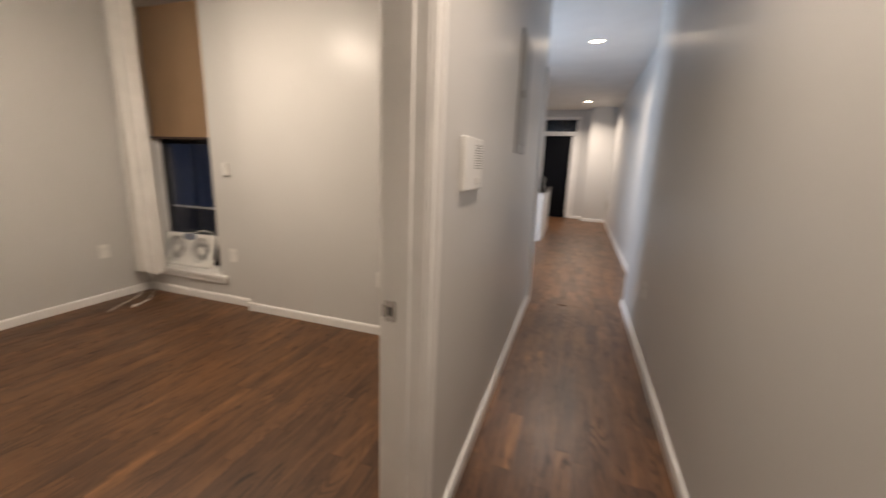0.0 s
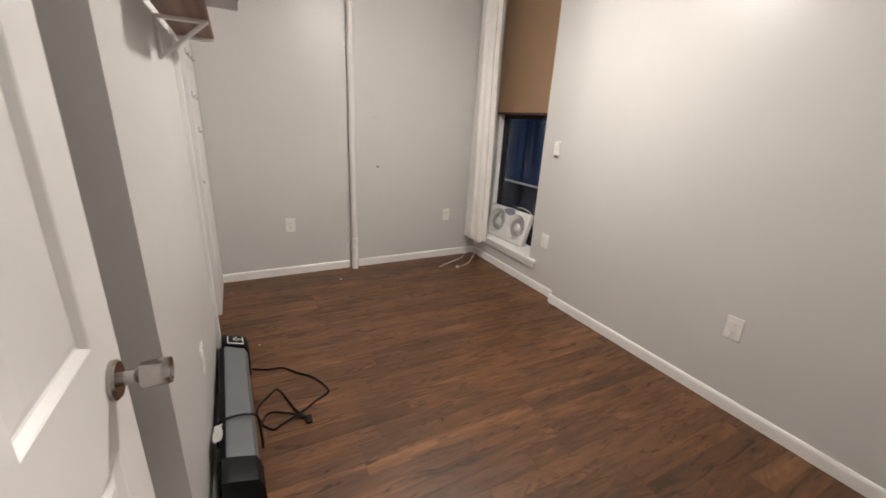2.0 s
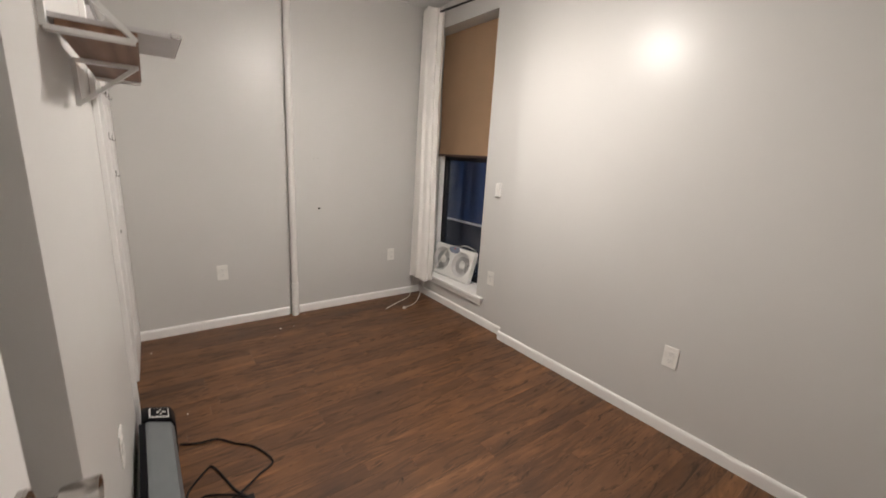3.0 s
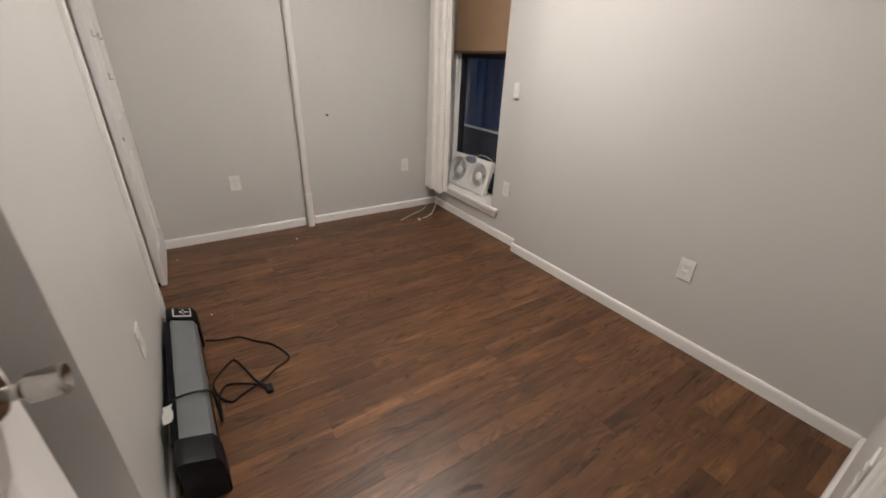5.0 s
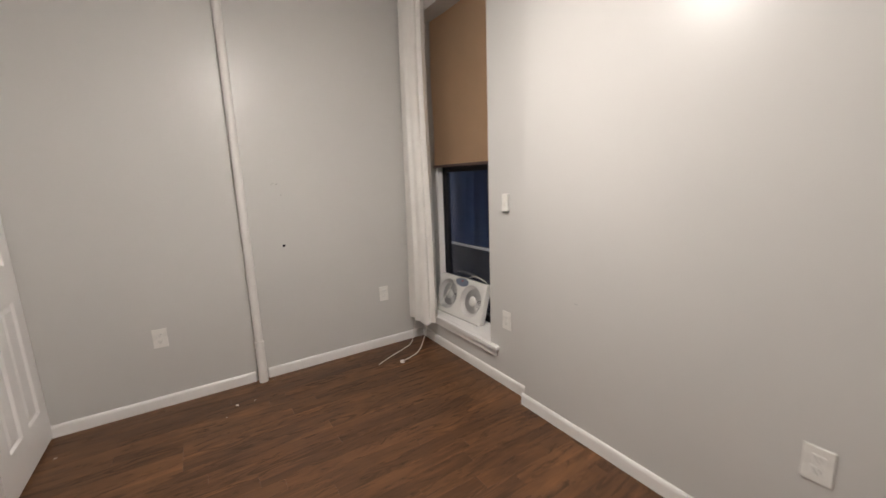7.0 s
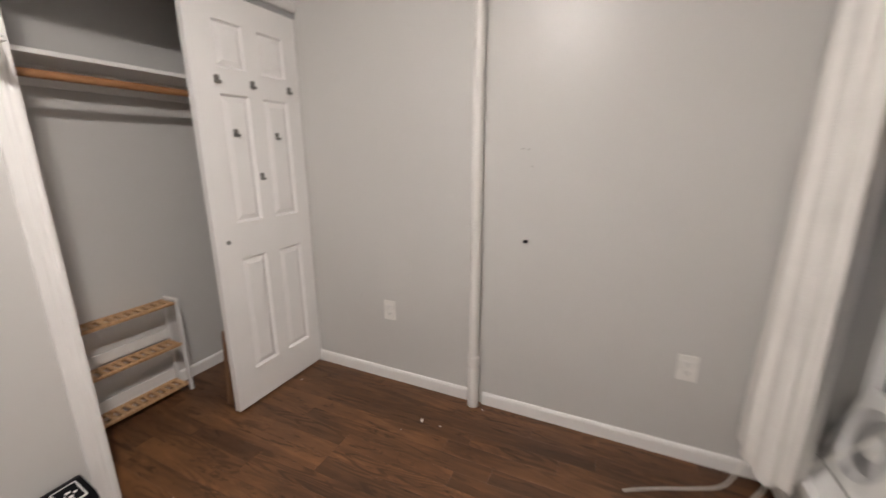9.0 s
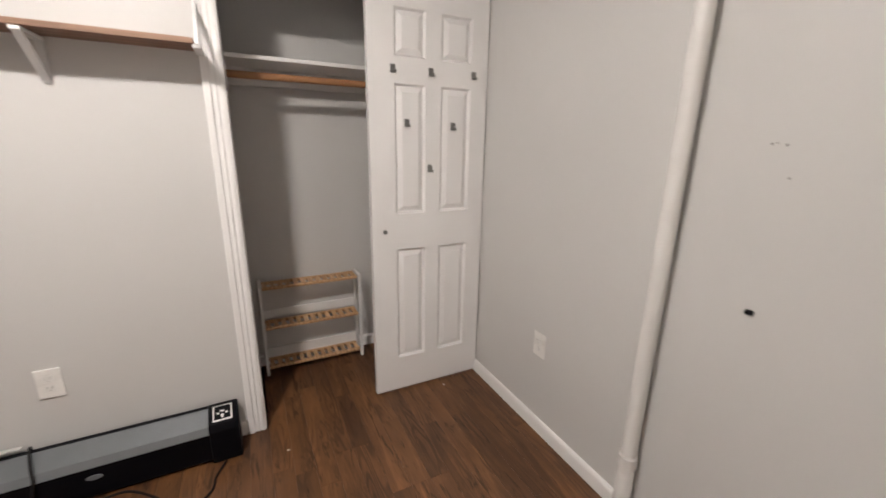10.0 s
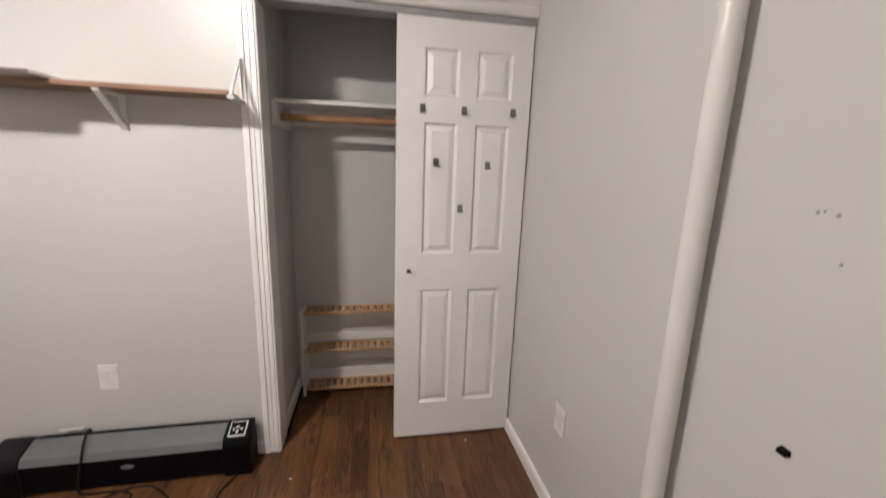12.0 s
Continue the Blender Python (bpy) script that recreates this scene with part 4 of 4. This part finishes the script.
tube(bm, smooth_line([(-1.872, 0.190, 0.10), (-1.876, 0.202, 0.206), (-1.885, 0.238, 0.2155), (-1.905, 0.298, 0.195), (-1.918, 0.337, 0.158), (-1.903, 0.343, 0.08), (-1.897, 0.344, 0.014), (-1.95, 0.346, 0.005), (-2.05, 0.348, 0.005), (-2.11, 0.385, 0.005), (-2.062, 0.466, 0.013), (-2.01, 0.53, 0.012)], 10), 0.0048)
part("plug", boxes(((-2.012, 0.528, 0.003), (-1.965, 0.556, 0.02)), bevel=0.004), M_CORD, heater_cord, "flat black plug")
part("strand", bm, M_CORD, heater_cord, smooth=True)
bm = bmesh.new()
pts = [[bm.verts.new((-1.852 + 0.09 * c / 4, 0.190 + 0.010 * r + 0.003 * math.sin(2 * c + r), 0.2185 + 0.002 * r + 0.003 * math.sin(1.7 * c))) for c in range(5)] for r in range(4)]
for r in range(3):
    for c in range(4):
        bm.faces.new((pts[r][c], pts[r][c + 1], pts[r + 1][c + 1], pts[r + 1][c]))
bmesh.ops.solidify(bm, geom=bm.faces[:], thickness=0.001)
thing("paper_tag", bm, M_PAPER, "crumpled white paper tag tucked behind the heater", "tag", smooth=True)

# ---- wall shelf ----
SZ = 1.65
shelf = group_of("wall_shelf", "reddish-brown wooden wall shelf on white triangle brackets", "shelf", pose(0, 0, 0))
part("board", boxes(((-2.588, SY + 0.021, SZ - 0.018), (-1.75, SY + 0.1595, SZ)), bevel=0.002), M_SHELFWOOD, shelf)
part("front_edge", boxes(((-2.587, SY + 0.1597, SZ - 0.0175), (-1.751, SY + 0.162, SZ - 0.0005)), bevel=0.0005), M_SHELFEDGE, shelf, "worn pale wooden front edge")


def strap(bm, x0, x1, a, b, thick):
    """A flat bar of the given thickness from a to b, both (y, z)."""
    d = Vector((0, b[0] - a[0], b[1] - a[1])).normalized()
    n = Vector((0, -d.z, d.y)) * (thick / 2)
    ring = []
    for p in (a, b):
        c = Vector((0, p[0], p[1]))
        ring.append([bm.verts.new(c + n * s + Vector((x, 0, 0))) for x, s in ((x0, -1), (x1, -1), (x1, 1), (x0, 1))])
    for k in range(4):
        bm.faces.new((ring[0][k], ring[0][(k + 1) % 4], ring[1][(k + 1) % 4], ring[1][k]))
    bm.faces.new(ring[0][::-1])
    bm.faces.new(ring[1])
    bmesh.ops.recalc_face_normals(bm, faces=bm.faces[:])


def bracket(x, x0, x1, up, off=0.0):
    """A white triangular bracket of flat bars: wall leg, shelf leg under the board and diagonal from x0 to x1."""
    s = 1 if up else -1
    z0 = SZ - 0.0185
    bm = bmesh.new()
    box(bm, (x - 0.012, SY + 0.005 + off, z0 - 0.011), (x + 0.014, SY + 0.157, z0), 0.001, 1)
    box(bm, (x0, SY + off, z0 - 0.005), (x1, SY + off + 0.012, z0 + s * (0.16 if up else 0.135)), 0.001, 1)
    strap(bm, x0, x1, (SY + 0.158 if up else SY + 0.154, z0 - 0.003), (SY + off + 0.008, z0 + s * (0.152 if up else 0.127)), 0.011)
    return part("bracket", bm, M_WHITE_METAL, shelf, "white metal triangle bracket")


bracket(-2.598, -2.602, -2.593, True, 0.0195)
bracket(-2.160, -2.171, -2.149, False)
bracket(-1.742, -1.752, -1.730, True)
top = part("top_board", boxes(((-2.03, SY + 0.006, SZ + 0.0008), (-1.752, SY + 0.246, SZ + 0.0118)), bevel=0.001), M_SHELFDARK, shelf, "grey laminate loose board on top")
part("board_edge", boxes(((-2.03, SY + 0.2462, SZ + 0.002), (-1.757, SY + 0.2475, SZ + 0.011)), bevel=0.0004), M_EDGE, top, "dark brown front edge")
part("metal_end", boxes(((-1.7515, SY + 0.226, SZ + 0.002), (-1.748, SY + 0.249, SZ + 0.013)), bevel=0.001), M_NICKEL, top, "bright metal corner")

# ---- closet fittings ----
closet_shelf = group_of("closet_shelf", "white closet shelf on cleats above a hanging rod", "shelf", pose(0, 0, 0))
part("board", boxes(((WX, -0.42, 1.682), (CL + 0.02, -0.13, 1.70)), bevel=0.002), M_TRIM, closet_shelf)
part("cleat", boxes(((CL + 0.001, -0.40, 1.57), (CL + 0.019, -0.06, 1.682)), bevel=0.002), M_TRIM, closet_shelf)
part("cleat", boxes(((WX + 0.001, -0.40, 1.57), (WX + 0.02, -0.06, 1.682)), bevel=0.002), M_TRIM, closet_shelf)
part("cleat", boxes(((WX + 0.02, -0.42, 1.60), (CL, -0.402, 1.682)), bevel=0.002), M_TRIM, closet_shelf)
bm = bmesh.new()
lathe(bm, [(0, WX + 0.02), (0.0165, WX + 0.02), (0.0165, CL), (0, CL)], pose(0, -0.165, 1.617, 0, 90, 0), 24)
thing("closet_rod", bm, M_ROD, "round wooden hanging rod in the closet", "closet rod", smooth=True)

rack = group_of("shoe_rack", "three-tier shoe rack with white frame and slatted wooden shelves", "shoe rack", pose(0, 0, 0))
RX0, RX1, RY0, RY1 = -3.252, -2.698, -0.402, -0.286
for x in (RX0, RX1):
    for y in (RY0, RY1):
        part("post", boxes(((x - 0.009, y - 0.009, 0), (x + 0.009, y + 0.009, 0.548)), bevel=0.004), M_WHITE_METAL, rack, "white post")
    part("side_rail", boxes(((x - 0.009, RY0, 0.540), (x + 0.009, RY1, 0.555)), bevel=0.004), M_WHITE_METAL, rack)
for z in (0.035, 0.283, 0.525):
    tier = part("tier", boxes(((RX0 + 0.01, RY1 - 0.022, z), (RX1 - 0.01, RY1, z + 0.016)), ((RX0 + 0.01, RY0, z), (RX1 - 0.01, RY0 + 0.022, z + 0.016)), bevel=0.003), M_SLAT, rack, "slatted light wooden shelf")
    for k in range(13):
        x = RX0 + 0.026 + (RX1 - RX0 - 0.052) * k / 12
        part("slat", boxes(((x - 0.0125, RY0 + 0.022, z + 0.001), (x + 0.0125, RY1 - 0.022, z + 0.015)), bevel=0.002), M_SLAT, tier)
    if z < 0.5:
        part("back_rail", boxes(((RX0, RY0 - 0.012, z + 0.02), (RX1, RY0 - 0.004, z + 0.075)), bevel=0.003), M_WHITE_METAL, rack)

# ---- floor scraps ----
for x, y, a, s in ((-3.565, 1.056, 0.4, 1.0), (-3.586, 0.227, 1.2, 0.5), (-2.742, 0.374, 0.2, 0.5), (-3.565, 1.157, 2.0, 0.38), (-3.774, 1.306, 0.9, 0.42), (-3.464, 0.992, 0.1, 0.3)):
    bm = bmesh.new()
    v = [bm.verts.new(pose(x, y, 0.0015, 0, 0, 57 * a) @ Vector((px * s, py * s, pz * s))) for px, py, pz in ((-0.016, -0.005, 0), (0.004, -0.008, 0.004), (0.017, 0.001, 0.001), (0.003, 0.007, 0.006), (-0.012, 0.006, 0.002))]
    bm.faces.new(v)
    bmesh.ops.solidify(bm, geom=bm.faces[:], thickness=0.0008)
    thing("paper_scrap", bm, M_PAPER, "tiny white paper scrap on the wooden floor", "scrap", group="scraps on the floor")

# ---- hall ----
intercom = group_of("intercom", "white wall intercom with slotted speaker grille", "intercom", pose(HL, 1.335, 1.297, 0, 0, -90))
part("body", boxes(((-0.115, 0, -0.086), (0.115, 0.017, 0.088)), bevel=0.005), M_PLASTIC, intercom)
for k in range(10):
    part("grille_slot", boxes(((-0.098, 0.0165, -0.014 + 0.0085 * k), (-0.012, 0.0176, -0.0105 + 0.0085 * k))), M_GREYSLOT, intercom)
part("button_strip", boxes(((-0.085, 0.016, -0.066), (-0.03, 0.021, -0.044)), bevel=0.002), M_IVORY, intercom)
epanel = group_of("breaker_panel", "flat grey metal breaker panel set in the hall wall", "breaker panel", pose(HL, 2.45, 1.69, 0, 0, -90))
part("frame", boxes(((-0.18, 0, -0.32), (0.18, 0.012, 0.32)), bevel=0.003), M_PANEL, epanel)
pd = part("panel_door", boxes(((-0.14, 0.012, -0.27), (0.14, 0.018, 0.27)), bevel=0.003), M_PANEL, epanel)
part("latch", boxes(((0.10, 0.018, -0.02), (0.12, 0.024, 0.02)), bevel=0.002), M_DARKMETAL, pd)

far_door = group_of("far_door", "dark glazed exterior door with a white frame at the hall's end", "door", pose(-0.53, FARY, 0))
part("door_frame", boxes(((-0.47, -0.03, 0), (-0.39, 0.14, 2.48)), ((0.39, -0.03, 0), (0.47, 0.14, 2.48)), ((-0.39, -0.03, 2.09), (0.39, 0.14, 2.19)), ((-0.47, -0.03, 2.48), (0.47, 0.0, 2.55)), bevel=0.004), M_TRIM, far_door, "white painted frame")
part("leaf", boxes(((-0.385, 0.03, 0.01), (0.30, 0.07, 2.08)), bevel=0.004), M_BLACK, far_door, "near-black leaf")
part("edge", boxes(((0.30, -0.02, 0.01), (0.385, 0.07, 2.08)), bevel=0.004), M_TRIM, far_door, "white stile")
bm = bmesh.new()
tube(bm, smooth_line([(0.335, -0.02, 0.95), (0.335, -0.06, 0.95), (0.25, -0.065, 0.95)]), 0.009)
part("lever", bm, M_NICKEL, far_door, smooth=True)
part("transom_pane", boxes(((-0.385, 0.06, 2.195), (0.385, 0.066, 2.475))), M_DARKGLASS, far_door, "dark transom glass")
structure("backdrop_far", boxes(((-2.0, 12.2, -0.5), (1.5, 12.22, 4.0))), M_NIGHT, "dark night beyond the far door", "backdrop")

island = group_of("kitchen_island", "white kitchen cabinet with a black worktop", "kitchen cabinet", pose(0, 0, 0))
part("body", boxes(((-1.4, 7.0, 0.0), (-0.52, 8.6, 0.86)), bevel=0.004), M_TRIM, island)
part("worktop", boxes(((-1.43, 6.97, 0.861), (-0.49, 8.63, 0.90)), bevel=0.006), M_COUNTER, island)
bm = boxes(((-1.0, 7.2, 0.902), (-0.56, 7.6, 1.12)), bevel=0.02)
thing("countertop_oven", bm, M_COUNTER, "black countertop appliance on the worktop", "appliance")


# added, unseen cool lamp and window frame, for blue at the hall's end
fill_frame = tagged(new("window_2"), "unseen window frame added round the cool lamp in the far room", "window", kind="structure")
part("window_frame", boxes(((-2.2, 4.0, 0.9), (-2.16, 4.06, 2.2)), ((-2.2, 5.14, 0.9), (-2.16, 5.2, 2.2)), ((-2.2, 4.06, 0.9), (-2.16, 5.14, 0.96)), ((-2.2, 4.06, 2.14), (-2.16, 5.14, 2.2)), bevel=0.003), M_TRIM, fill_frame)
cool_fill = bpy.data.lights.new("hall_end_fill", "AREA")
cool_fill.shape, cool_fill.size, cool_fill.size_y, cool_fill.energy, cool_fill.color = "RECTANGLE", 1.05, 1.15, 85.0, (0.48, 0.68, 1.0)
new("hall_end_fill", cool_fill).matrix_basis = pose(-2.15, 4.6, 1.55, 90, 0, -90)


# ---- floor planks ----
PLANK_W = 0.083
plank_mesh = {}


def plank_geom(w, length):
    """A plank with eased upper edges: local x across, y along, top at 0."""
    c, g, d = 0.0005, 0.0001, 0.012
    x0, x1, y0, y1 = g, w - g, g, length - g
    verts = [(x0, y0, -d), (x1, y0, -d), (x1, y1, -d), (x0, y1, -d), (x0, y0, -c), (x1, y0, -c), (x1, y1, -c), (x0, y1, -c),
             (x0 + c, y0 + c, 0), (x1 - c, y0 + c, 0), (x1 - c, y1 - c, 0), (x0 + c, y1 - c, 0)]
    faces = [(8, 9, 10, 11)]
    for a, b in ((0, 4), (4, 8)):
        for i in range(4):
            j = (i + 1) % 4
            faces.append((a + i, a + j, b + j, b + i))
    return verts, faces


def plank_data(w, length):
    key = (round(w, 3), round(length, 3))
    if key not in plank_mesh:
        me = bpy.data.meshes.new("plank")
        me.from_pydata(*plank_geom(*key)[:1], [], plank_geom(*key)[1])
        me.materials.append(M_FLOOR)
        plank_mesh[key] = me
    return plank_mesh[key]


def cuts(y0, y1, rng):
    """Random plank lengths that fill a run."""
    out, y = [], y0 - rng.choice((0.1, 0.2, 0.3, 0.4, 0.5))
    while y < y1:
        step = rng.choice((0.4, 0.55, 0.7, 0.85, 1.0, 1.2))
        a, b = max(y, y0), min(y + step, y1)
        if b - a > 0.03:
            out.append((a, b))
        y += step
    return out


rng = random.Random(7)
floor = tagged(new("floor"), "dark brown oak-look plank floor with knots and streaks", "floor", kind="structure")
x = WX
while x < EX - 0.001:
    w = min(PLANK_W, EX - x)
    south = -0.42 if x < CL - 0.02 else (0.06 if x < -1.3 else 0.0)
    for a, b in cuts(south, 2.55, rng):
        ob = new("plank", plank_data(w, b - a))
        ob.matrix_basis = pose(x, a, 0)
        ob.parent = floor
    x += w
verts, faces = [], []
for fx0, fx1, fy0, fy1 in ((EX, 0.895, -1.3, HE), (-3.2, 0.895, HE, 11.0)):
    x = fx0
    while x < fx1 - 0.001:
        w = min(PLANK_W, fx1 - x)
        for a, b in cuts(fy0, fy1, rng):
            v, f = plank_geom(w, b - a)
            base = len(verts)
            verts += [(p[0] + x, p[1] + a, p[2]) for p in v]
            faces += [tuple(base + i for i in q) for q in f]
        x += w
me = bpy.data.meshes.new("hall_planks")
me.from_pydata(verts, [], faces)
me.materials.append(M_FLOOR_FAR)
hp = new("hall_planks", me)
hp.parent = floor
tagged(hp, "dark brown hall floor planks", kind="stuff")
